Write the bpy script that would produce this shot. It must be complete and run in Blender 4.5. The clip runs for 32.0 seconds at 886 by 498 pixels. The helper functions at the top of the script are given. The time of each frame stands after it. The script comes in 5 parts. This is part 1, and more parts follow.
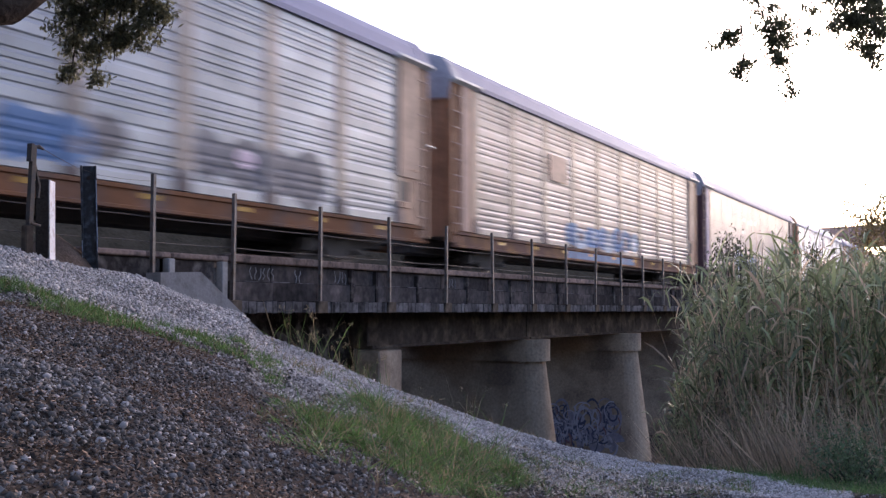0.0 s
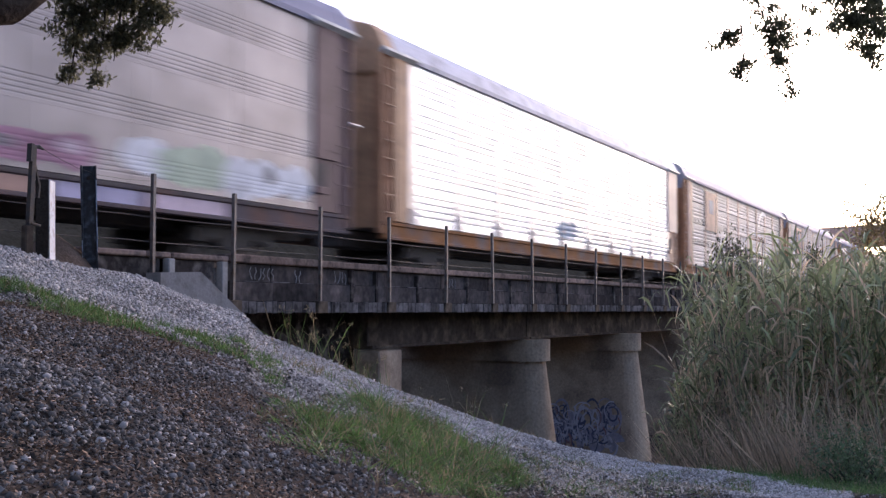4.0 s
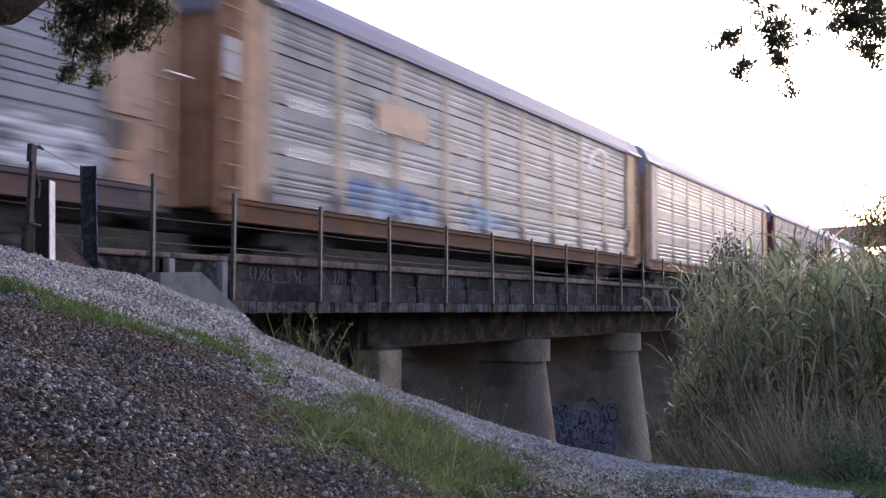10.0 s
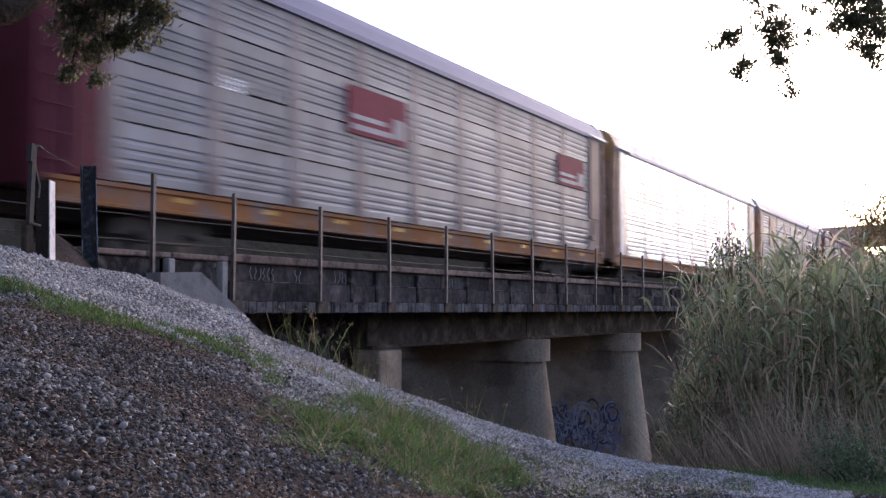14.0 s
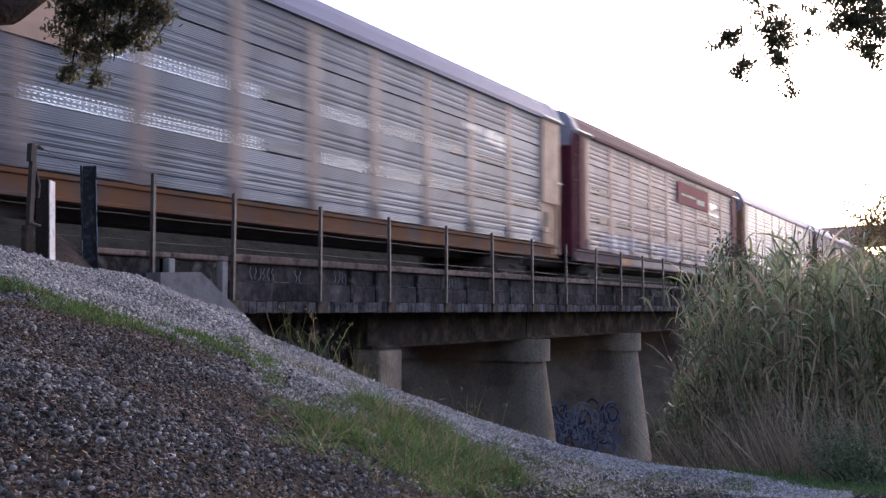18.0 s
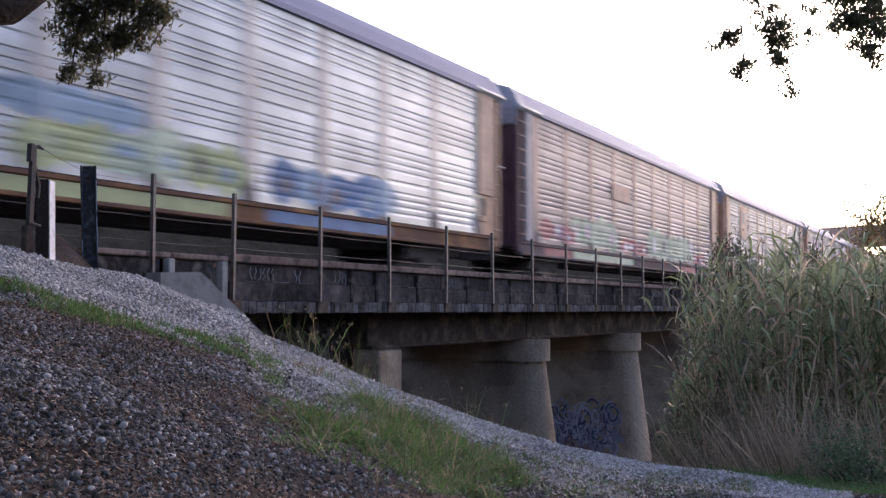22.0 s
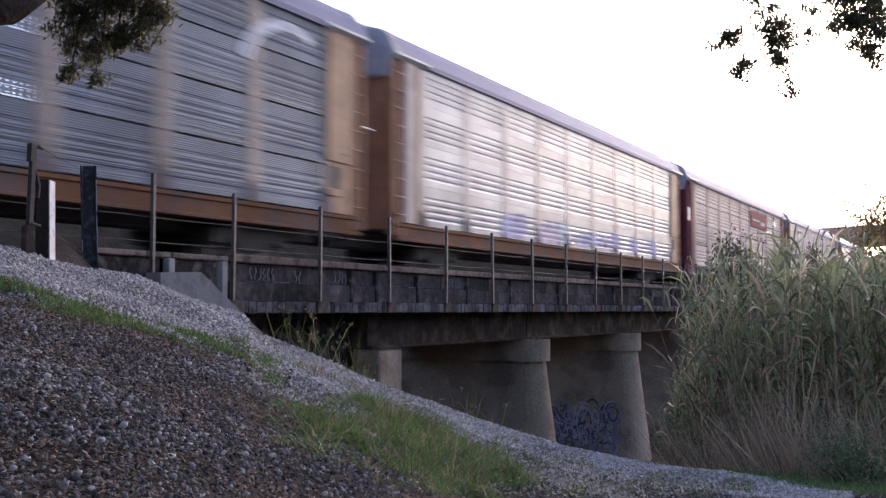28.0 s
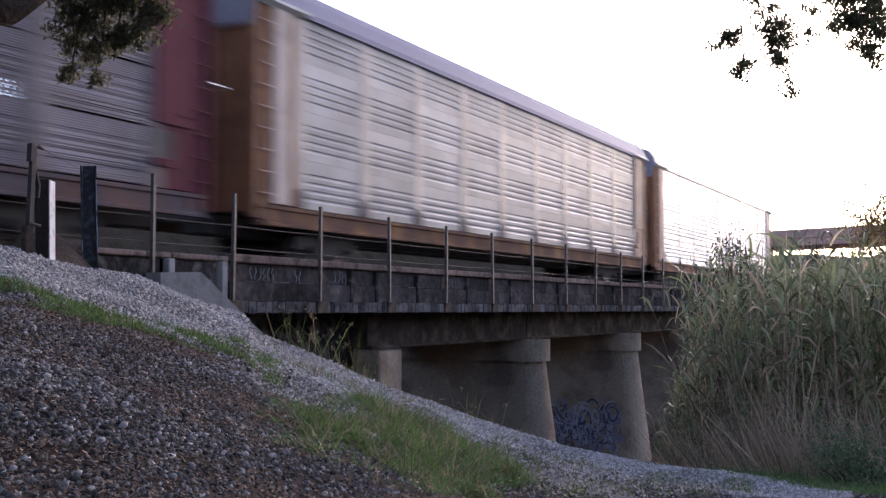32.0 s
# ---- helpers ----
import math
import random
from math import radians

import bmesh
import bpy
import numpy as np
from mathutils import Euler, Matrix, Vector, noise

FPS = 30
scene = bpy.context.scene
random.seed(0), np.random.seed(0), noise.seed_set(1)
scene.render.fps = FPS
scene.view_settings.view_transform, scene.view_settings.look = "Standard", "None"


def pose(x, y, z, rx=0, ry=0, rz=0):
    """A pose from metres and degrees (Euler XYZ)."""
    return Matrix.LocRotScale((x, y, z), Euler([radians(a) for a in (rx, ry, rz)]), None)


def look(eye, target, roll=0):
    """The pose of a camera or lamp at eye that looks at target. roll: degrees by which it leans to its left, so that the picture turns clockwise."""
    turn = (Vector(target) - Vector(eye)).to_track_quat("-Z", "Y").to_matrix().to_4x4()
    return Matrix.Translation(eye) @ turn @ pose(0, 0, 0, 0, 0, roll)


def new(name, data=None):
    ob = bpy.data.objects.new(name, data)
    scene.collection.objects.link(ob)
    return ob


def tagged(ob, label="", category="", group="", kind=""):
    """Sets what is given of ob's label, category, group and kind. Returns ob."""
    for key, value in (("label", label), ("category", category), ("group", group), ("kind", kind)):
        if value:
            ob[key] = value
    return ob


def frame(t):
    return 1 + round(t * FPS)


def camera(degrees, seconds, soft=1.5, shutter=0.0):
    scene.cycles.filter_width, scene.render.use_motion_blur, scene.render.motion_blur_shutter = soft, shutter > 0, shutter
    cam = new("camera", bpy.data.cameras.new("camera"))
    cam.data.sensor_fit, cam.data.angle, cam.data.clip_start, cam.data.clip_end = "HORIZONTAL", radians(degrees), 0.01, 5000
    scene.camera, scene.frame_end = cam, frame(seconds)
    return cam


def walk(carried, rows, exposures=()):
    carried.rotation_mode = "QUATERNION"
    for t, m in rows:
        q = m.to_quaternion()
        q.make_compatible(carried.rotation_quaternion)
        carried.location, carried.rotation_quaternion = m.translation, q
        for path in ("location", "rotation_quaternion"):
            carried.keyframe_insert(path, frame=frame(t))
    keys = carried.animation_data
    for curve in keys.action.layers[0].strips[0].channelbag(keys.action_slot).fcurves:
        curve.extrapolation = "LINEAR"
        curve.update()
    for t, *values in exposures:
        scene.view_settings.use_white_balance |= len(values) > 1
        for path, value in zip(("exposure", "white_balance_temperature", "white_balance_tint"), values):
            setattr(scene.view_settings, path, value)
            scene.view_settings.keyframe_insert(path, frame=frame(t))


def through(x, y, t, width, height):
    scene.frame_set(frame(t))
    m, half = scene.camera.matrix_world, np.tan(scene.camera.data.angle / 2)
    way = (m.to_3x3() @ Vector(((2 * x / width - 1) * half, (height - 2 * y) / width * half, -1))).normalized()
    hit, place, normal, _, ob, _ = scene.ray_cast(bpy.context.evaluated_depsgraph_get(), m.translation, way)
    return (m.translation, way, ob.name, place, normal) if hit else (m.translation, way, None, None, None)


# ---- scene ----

# The line runs along +X; Y is the distance from the viewer's line, z = 0 is eye level.
PSI, TILT = radians(26.2), radians(3.084)
RAIL = 0.95          # top of rail
TRACK = 14.52        # centre of the track
FACE = 11.61         # plane of the bridge railing
PITCH = 28.55        # coupled length of one car
BODY = 27.25         # length of one car body

# ---- camera ----
cam = camera(42.99, 32.0, soft=1.4, shutter=1.05)
AHEAD = (math.cos(PSI) * math.cos(TILT), math.sin(PSI) * math.cos(TILT), math.sin(TILT))
VIEW = look((0, 0, 0), AHEAD)
walk(cam, [(0.0, VIEW), (32.0, VIEW)], exposures=[(0.0, 1.17, 6560, 27.5), (6.0, 1.16, 6560, 27.5), (9.0, 1.12, 6560, 27.5), (14.0, 1.07, 6560, 27.5), (15.5, 0.96, 6560, 27.5), (16.8, 0.84, 6560, 27.5), (17.2, 0.90, 6560, 27.5), (17.9, 1.04, 6560, 27.5), (22.0, 1.05, 6560, 27.5), (32.0, 1.02, 6560, 27.5)])

# ---- world, sun ----
SUN_AT, SUN_UP = -2.0, 16.0      # bearing from the line, height
world = bpy.data.worlds.new("world")
scene.world = world
world.use_nodes = True
sky = world.node_tree.nodes.new("ShaderNodeTexSky")
sky.sky_type = "NISHITA"
sky.sun_disc = False
sky.sun_elevation = radians(SUN_UP)
sky.sun_rotation = radians(90 - SUN_AT)
sky.air_density, sky.dust_density, sky.ozone_density = 0.75, 1.2, 1.0
bg = world.node_tree.nodes["Background"]
world.node_tree.links.new(sky.outputs[0], bg.inputs[0])
bg.inputs[1].default_value = 0.2
sun = new("sun", bpy.data.lights.new("sun", "SUN"))
sun.data.energy = 0.36
sun.data.angle = radians(10)
sun.data.color = (0.96, 0.97, 1.0)
sun.matrix_world = look((0, 0, 0), (-math.cos(radians(SUN_UP)) * math.cos(radians(SUN_AT)), -math.cos(radians(SUN_UP)) * math.sin(radians(SUN_AT)), -math.sin(radians(SUN_UP))))


# ---- materials ----
def material(name, colour, rough=0.8, metal=0.0, vary=0.25, coarse=1.2, fine=30.0, bump=0.15, dirt=None, island=0.0, obj=0.0, alt=None, gloss=None):
    """A surface with two scales of mottling, grain relief and, where given, dirt of a second colour."""
    m = bpy.data.materials.new(name)
    m.use_nodes = True
    nt = m.node_tree
    N, K = nt.nodes, nt.links
    b = N["Principled BSDF"]
    b.inputs["Roughness"].default_value, b.inputs["Metallic"].default_value = rough, metal
    if gloss is not None:
        b.inputs["Specular IOR Level"].default_value = gloss
    elif rough > 0.84:
        b.inputs["Specular IOR Level"].default_value = 0.0
    co = N.new("ShaderNodeNewGeometry") if island < 0 else N.new("ShaderNodeTexCoord")
    pos = co.outputs["Object"] if island >= 0 else co.outputs["Position"]
    n1, n2 = N.new("ShaderNodeTexNoise"), N.new("ShaderNodeTexNoise")
    n1.inputs["Scale"].default_value, n2.inputs["Scale"].default_value = coarse, fine
    n1.inputs["Detail"].default_value = n2.inputs["Detail"].default_value = 5
    for n in (n1, n2):
        K.new(pos, n.inputs["Vector"])
    add = N.new("ShaderNodeMath")
    add.operation = "ADD"
    K.new(n1.outputs[0], add.inputs[0])
    K.new(n2.outputs[0], add.inputs[1])
    span = N.new("ShaderNodeMapRange")
    span.inputs["From Min"].default_value, span.inputs["From Max"].default_value = 0.6, 1.4
    span.inputs["To Min"].default_value, span.inputs["To Max"].default_value = 1 - vary, 1 + vary
    K.new(add.outputs[0], span.inputs["Value"])
    value = span.outputs[0]
    if island > 0 or obj > 0:
        src = N.new("ShaderNodeNewGeometry").outputs["Random Per Island"] if island > 0 else N.new("ShaderNodeObjectInfo").outputs["Random"]
        r = N.new("ShaderNodeMapRange")
        a = max(island, obj)
        r.inputs["To Min"].default_value, r.inputs["To Max"].default_value = 1 - a, 1 + a
        K.new(src, r.inputs["Value"])
        mul = N.new("ShaderNodeMath")
        mul.operation = "MULTIPLY"
        K.new(value, mul.inputs[0])
        K.new(r.outputs[0], mul.inputs[1])
        value = mul.outputs[0]
    tint = N.new("ShaderNodeMix")
    tint.data_type = "RGBA"
    tint.inputs["Factor"].default_value = 0.0
    tint.inputs[6].default_value = (*colour, 1)
    tint.inputs[7].default_value = (*(dirt or colour), 1)
    if dirt:
        n3 = N.new("ShaderNodeTexNoise")
        n3.inputs["Scale"].default_value, n3.inputs["Detail"].default_value = coarse * 2.3, 8
        K.new(pos, n3.inputs["Vector"])
        ramp = N.new("ShaderNodeMapRange")
        ramp.inputs["From Min"].default_value, ramp.inputs["From Max"].default_value = 0.48, 0.68
        K.new(n3.outputs[0], ramp.inputs["Value"])
        K.new(ramp.outputs[0], tint.inputs["Factor"])
    scale = N.new("ShaderNodeVectorMath")
    scale.operation = "SCALE"
    K.new(tint.outputs[2], scale.inputs[0])
    K.new(value, scale.inputs["Scale"])
    K.new(scale.outputs[0], b.inputs["Base Color"])
    if alt:
        # some pieces in a second colour
        pick = N.new("ShaderNodeMath")
        pick.operation = "GREATER_THAN"
        pick.inputs[1].default_value = 0.62
        frac = N.new("ShaderNodeMath")
        frac.operation = "FRACT"
        tenfold = N.new("ShaderNodeMath")
        tenfold.operation = "MULTIPLY"
        tenfold.inputs[1].default_value = 17.3
        K.new(src, tenfold.inputs[0])
        K.new(tenfold.outputs[0], frac.inputs[0])
        K.new(frac.outputs[0], pick.inputs[0])
        K.new(pick.outputs[0], tint.inputs["Factor"])
        tint.inputs[7].default_value = (*alt, 1)
    if bump:
        bp = N.new("ShaderNodeBump")
        bp.inputs["Strength"].default_value, bp.inputs["Distance"].default_value = bump, 0.02
        K.new(n2.outputs[0], bp.inputs["Height"])
        K.new(bp.outputs[0], b.inputs["Normal"])
    return m


def leafy(m, share=0.45, through=1.0):
    """Lets daylight through thin leaves."""
    N, K = m.node_tree.nodes, m.node_tree.links
    b, out = N["Principled BSDF"], N["Material Output"]
    t, mix = N.new("ShaderNodeBsdfTranslucent"), N.new("ShaderNodeMixShader")
    gain = N.new("ShaderNodeVectorMath")
    gain.operation = "SCALE"
    gain.inputs["Scale"].default_value = through
    K.new(b.inputs["Base Color"].links[0].from_socket, gain.inputs[0])
    K.new(gain.outputs[0], t.inputs["Color"])
    mix.inputs[0].default_value = share
    K.new(b.outputs[0], mix.inputs[1])
    K.new(t.outputs[0], mix.inputs[2])
    K.new(mix.outputs[0], out.inputs["Surface"])
    return m


CONCRETE = material("weathered concrete", (0.39, 0.31, 0.235), 0.9, vary=0.35, coarse=0.45, fine=14, bump=0.3, dirt=(0.23, 0.175, 0.135))
LEAFWALL = material("dense dark foliage", (0.045, 0.05, 0.03), 0.95, vary=0.5, coarse=0.6, fine=4, bump=0.8, island=-1)
BRUSH = material("dark brushwood", (0.045, 0.042, 0.033), 0.95, vary=0.5, coarse=1.5, fine=9, bump=0.8, island=-1)
# Dark tone takes in the shade of the recess below the deck.
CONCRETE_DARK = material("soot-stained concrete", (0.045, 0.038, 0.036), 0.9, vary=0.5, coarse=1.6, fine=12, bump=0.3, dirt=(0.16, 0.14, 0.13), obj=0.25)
CONCRETE_PALE = material("pale concrete", (0.36, 0.345, 0.33), 0.9, vary=0.2, coarse=1.4, fine=18, bump=0.25, dirt=(0.22, 0.21, 0.2), obj=0.15)
CAP = material("rust-stained concrete cap", (0.235, 0.172, 0.145), 0.9, vary=0.45, coarse=2.2, fine=16, bump=0.5, dirt=(0.105, 0.085, 0.077), obj=0.25)
POSTSTEEL = material("weathered galvanised steel", (0.14, 0.125, 0.12), 0.6, 0.4, vary=0.3, coarse=3, fine=40, dirt=(0.10, 0.065, 0.045))
CURB = material("sooty concrete boards", (0.062, 0.055, 0.054), 0.9, vary=0.5, coarse=1.1, fine=9, bump=0.5, dirt=(0.115, 0.096, 0.09), obj=0.35)
LEDGE = material("grimy ledge planks", (0.125, 0.117, 0.118), 0.9, vary=0.4, coarse=2.5, fine=14, bump=0.4, dirt=(0.05, 0.046, 0.046), obj=0.5)
CONCRETE_SLAB = material("grey concrete slab", (0.235, 0.23, 0.232), 0.9, vary=0.2, coarse=1.8, fine=22, bump=0.3, dirt=(0.17, 0.16, 0.155))
STEEL = material("weathered dark steel", (0.055, 0.05, 0.05), 0.7, 0.3, vary=0.4, coarse=3, fine=40, dirt=(0.10, 0.07, 0.05))
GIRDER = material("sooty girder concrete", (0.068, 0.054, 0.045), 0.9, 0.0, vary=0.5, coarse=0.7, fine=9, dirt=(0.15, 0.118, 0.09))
TIMBER = material("creosoted timber", (0.045, 0.037, 0.032), 0.9, vary=0.4, coarse=3, fine=35, bump=0.4)
WHITE_PAINT = material("chalky white paint", (0.62, 0.62, 0.65), 0.7, vary=0.2, coarse=7, fine=40, dirt=(0.45, 0.40, 0.38))
BLUE_STEEL = material("blue-painted rail steel", (0.020, 0.022, 0.026), 0.75, 0.0, vary=0.5, coarse=5, fine=30, dirt=(0.072, 0.088, 0.112))
WORN = material("flaking pale blue paint", (0.30, 0.36, 0.44), 0.7, vary=0.4, coarse=3, fine=20, dirt=(0.05, 0.05, 0.06))
RAILSTEEL = material("rail steel", (0.12, 0.09, 0.075), 0.6, 0.5, coarse=2, fine=20)
BALLAST = material("grey track ballast", (0.21, 0.195, 0.19), 0.95, vary=0.5, coarse=3, fine=26, bump=0.9)
SOIL = material("brown gravelly soil", (0.082, 0.065, 0.055), 0.95, vary=0.45, coarse=1.0, fine=40, bump=0.9, dirt=(0.055, 0.042, 0.035), island=-1)
STONE = material("grey crushed stone", (0.43, 0.405, 0.385), 0.85, vary=0.2, coarse=2, fine=60, bump=0.35, island=0.42, alt=(0.48, 0.435, 0.40))
STONE_DARK = material("dark river gravel", (0.135, 0.119, 0.109), 0.88, vary=0.2, coarse=2, fine=60, bump=0.2, island=0.62, alt=(0.285, 0.265, 0.255))
PEBBLE = material("grey rounded pebbles", (0.15, 0.139, 0.134), 0.86, vary=0.2, coarse=6, fine=60, bump=0.15, island=0.65, alt=(0.31, 0.295, 0.29))
DEADLEAF = material("brown fallen leaves", (0.21, 0.13, 0.085), 0.8, vary=0.2, coarse=2, fine=30, bump=0.1, island=0.6)
GRASS = leafy(material("green grass", (0.105, 0.19, 0.055), 0.6, vary=0.15, coarse=0.8, fine=8, bump=0, island=0.6))
STRAW = leafy(material("dry grass", (0.30, 0.235, 0.145), 0.7, vary=0.15, coarse=0.8, fine=8, bump=0, island=0.4))
REEDLEAF = leafy(material("grey-green cane leaves", (0.24, 0.272, 0.135), 0.5, vary=0.15, coarse=0.5, fine=6, bump=0, island=0.7), 0.3, 1.1)
REEDDRY = leafy(material("dry brown cane", (0.52, 0.40, 0.275), 0.7, vary=0.15, coarse=0.5, fine=6, bump=0, island=0.6), 0.45, 1.2)
# Raised light-through gain stands in for lens glare on the oak leaves.
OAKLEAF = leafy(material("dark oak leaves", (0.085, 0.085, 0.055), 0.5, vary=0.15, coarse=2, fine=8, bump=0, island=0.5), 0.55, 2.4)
BARK = material("grey oak bark", (0.075, 0.062, 0.055), 0.95, vary=0.4, coarse=3, fine=22, bump=0.9)
# Haze is put into the colour of the far woods.
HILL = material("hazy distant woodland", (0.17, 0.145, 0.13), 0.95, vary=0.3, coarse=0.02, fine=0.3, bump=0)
# The overpass colour includes the distance haze.
OVERPASS = material("overpass concrete", (0.45, 0.28, 0.235), 0.9, vary=0.2, coarse=0.3, fine=4, bump=0.1, dirt=(0.28, 0.19, 0.17))


# ---- mesh helpers ----
def raw(name, verts, faces, mats, index=None, smooth=False):
    me = bpy.data.meshes.new(name)
    me.from_pydata([tuple(v) for v in verts], [], [tuple(f) for f in faces])
    for m in (mats if isinstance(mats, (list, tuple)) else [mats]):
        me.materials.append(m)
    if index is not None:
        me.polygons.foreach_set("material_index", np.asarray(index, dtype=np.int32))
    if smooth:
        me.polygons.foreach_set("use_smooth", np.ones(len(me.polygons), dtype=bool))
    me.update()
    return me


def child(name, me, parent, loc=(0, 0, 0), rot=(0, 0, 0), label=""):
    ob = new(name, me)
    ob.parent = parent
    ob.matrix_basis = pose(*loc, *rot)
    if label:
        ob["label"] = label
    return ob


def empty(name, loc=(0, 0, 0)):
    ob = new(name)
    ob.empty_display_size = 0.2
    ob.location = loc
    return ob


def block(name, lo, hi, mat, bevel=0.0):
    """A box between two corners, with its edges taken off where bevel is given."""
    bm = bmesh.new()
    bmesh.ops.create_cube(bm, size=1)
    for v in bm.verts:
        v.co = Vector([lo[i] + (v.co[i] + 0.5) * (hi[i] - lo[i]) for i in range(3)])
    if bevel:
        bmesh.ops.bevel(bm, geom=bm.edges[:], offset=bevel, segments=1, affect="EDGES")
    me = bpy.data.meshes.new(name)
    bm.to_mesh(me)
    bm.free()
    me.materials.append(mat)
    return me


def sweep(name, profile, axis, a, b, mat, closed=True, smooth=False):
    """A profile of (u, v) pairs drawn out along an axis from a to b, with its ends closed."""
    n = len(profile)
    put = {"x": lambda w, u, v: (w, u, v), "y": lambda w, u, v: (u, w, v), "z": lambda w, u, v: (u, v, w)}[axis]
    vs = [put(w, u, v) for w in (a, b) for u, v in profile]
    fs = [(i, (i + 1) % n, n + (i + 1) % n, n + i) for i in range(n if closed else n - 1)]
    if closed:
        fs += [tuple(range(n - 1, -1, -1)), tuple(range(n, 2 * n))]
    me = raw(name, vs, fs, mat, smooth=smooth)
    bm = bmesh.new()
    bm.from_mesh(me)
    bmesh.ops.recalc_face_normals(bm, faces=bm.faces[:])
    bm.to_mesh(me)
    bm.free()
    return me


def tube(points, radii, sides=6):
    """Vertices and faces of a tapering tube along points."""
    vs, fs = [], []
    pts = [Vector(p) for p in points]
    for i, p in enumerate(pts):
        d = (pts[min(i + 1, len(pts) - 1)] - pts[max(i - 1, 0)]).normalized()
        a = d.orthogonal().normalized()
        b = d.cross(a)
        for k in range(sides):
            w = 2 * math.pi * k / sides
            vs.append(p + (a * math.cos(w) + b * math.sin(w)) * radii[i])
    for i in range(len(pts) - 1):
        for k in range(sides):
            fs.append((i * sides + k, i * sides + (k + 1) % sides, (i + 1) * sides + (k + 1) % sides, (i + 1) * sides + k))
    fs.append(tuple(range(sides - 1, -1, -1)))
    fs.append(tuple(range((len(pts) - 1) * sides, len(pts) * sides)))
    return vs, fs


def gather(pieces):
    """Joins (vertices, faces) pairs."""
    vs, fs = [], []
    for v, f in pieces:
        o = len(vs)
        vs += list(v)
        fs += [tuple(i + o for i in q) for q in f]
    return vs, fs


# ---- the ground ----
# The shoulder of the bank, shaped along sight lines to fit the camera's view, by bearing from the track's direction
# (degrees): distance and height; past it the ground falls to the creek.
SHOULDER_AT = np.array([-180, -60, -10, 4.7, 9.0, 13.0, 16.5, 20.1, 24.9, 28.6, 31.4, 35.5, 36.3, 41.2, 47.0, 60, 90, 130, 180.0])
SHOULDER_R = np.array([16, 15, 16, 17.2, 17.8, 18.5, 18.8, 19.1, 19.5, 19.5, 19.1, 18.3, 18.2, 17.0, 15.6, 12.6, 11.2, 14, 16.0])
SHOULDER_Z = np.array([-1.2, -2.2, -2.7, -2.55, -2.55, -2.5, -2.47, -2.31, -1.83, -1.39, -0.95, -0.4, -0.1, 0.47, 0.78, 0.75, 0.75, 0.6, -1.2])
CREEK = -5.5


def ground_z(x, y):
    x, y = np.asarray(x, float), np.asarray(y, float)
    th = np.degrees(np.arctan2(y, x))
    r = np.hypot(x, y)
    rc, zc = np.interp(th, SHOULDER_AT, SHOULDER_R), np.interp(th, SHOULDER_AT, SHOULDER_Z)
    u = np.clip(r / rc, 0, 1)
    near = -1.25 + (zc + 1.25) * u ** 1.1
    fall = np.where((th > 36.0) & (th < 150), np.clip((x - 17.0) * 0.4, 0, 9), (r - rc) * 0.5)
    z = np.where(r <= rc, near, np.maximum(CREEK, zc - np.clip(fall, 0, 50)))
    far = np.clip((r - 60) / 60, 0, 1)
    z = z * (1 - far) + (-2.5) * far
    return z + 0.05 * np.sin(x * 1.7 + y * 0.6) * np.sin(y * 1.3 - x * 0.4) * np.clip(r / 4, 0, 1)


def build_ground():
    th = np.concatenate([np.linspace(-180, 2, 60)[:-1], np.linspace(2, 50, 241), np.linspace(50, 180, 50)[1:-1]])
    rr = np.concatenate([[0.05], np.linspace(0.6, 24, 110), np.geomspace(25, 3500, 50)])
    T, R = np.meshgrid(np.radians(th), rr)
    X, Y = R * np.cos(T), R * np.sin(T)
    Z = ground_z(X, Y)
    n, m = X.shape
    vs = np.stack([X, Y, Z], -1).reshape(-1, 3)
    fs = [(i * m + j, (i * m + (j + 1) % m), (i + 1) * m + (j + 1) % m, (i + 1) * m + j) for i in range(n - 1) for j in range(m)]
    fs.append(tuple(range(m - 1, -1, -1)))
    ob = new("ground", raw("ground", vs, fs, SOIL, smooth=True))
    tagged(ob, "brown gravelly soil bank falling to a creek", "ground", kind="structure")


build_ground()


def track_bed(name, a, b):
    prof = [(TRACK - 2.6, RAIL - 0.25), (TRACK + 2.6, RAIL - 0.25), (TRACK + 9.5, -5.4), (TRACK - 9.5 if a > 20 else TRACK - 2.62, -5.4)]
    ob = new(name, sweep(name, prof, "x", a, b, BALLAST))
    tagged(ob, "grey crushed-stone railway embankment", "embankment", kind="structure")


track_bed("embankment_near", -520, 16.3)
track_bed("embankment_far", 69.5, 640)
for i, y in enumerate((TRACK - 0.75, TRACK + 0.75)):
    prof = [(y - 0.07, RAIL - 0.17), (y + 0.07, RAIL - 0.17), (y + 0.02, RAIL - 0.13), (y + 0.036, RAIL - 0.03), (y + 0.036, RAIL), (y - 0.036, RAIL), (y - 0.036, RAIL - 0.03), (y - 0.02, RAIL - 0.13)]
    tagged(new("rail", sweep("rail", prof, "x", -520, 640, RAILSTEEL)), "long worn steel railway rail on the bed", "rail", "rails", "structure")


# ---- the bridge ----
def build_bridge():
    b = empty("bridge", (17, TRACK, 0))
    tagged(b, "old dark concrete railway bridge with curb boards and wall piers", "bridge", kind="structure")
    ox, oy = 17, TRACK

    def put(name, lo, hi, mat, bevel=0.0, label=""):
        return child(name, block(name, lo, hi, mat, bevel), b, (-ox, -oy, 0), label=label)
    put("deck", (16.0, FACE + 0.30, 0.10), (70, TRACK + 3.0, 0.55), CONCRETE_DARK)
    put("ballast_bed", (16.2, FACE + 0.52, 0.55), (70, TRACK + 2.6, RAIL - 0.25), BALLAST)
    return b


bridge = build_bridge()


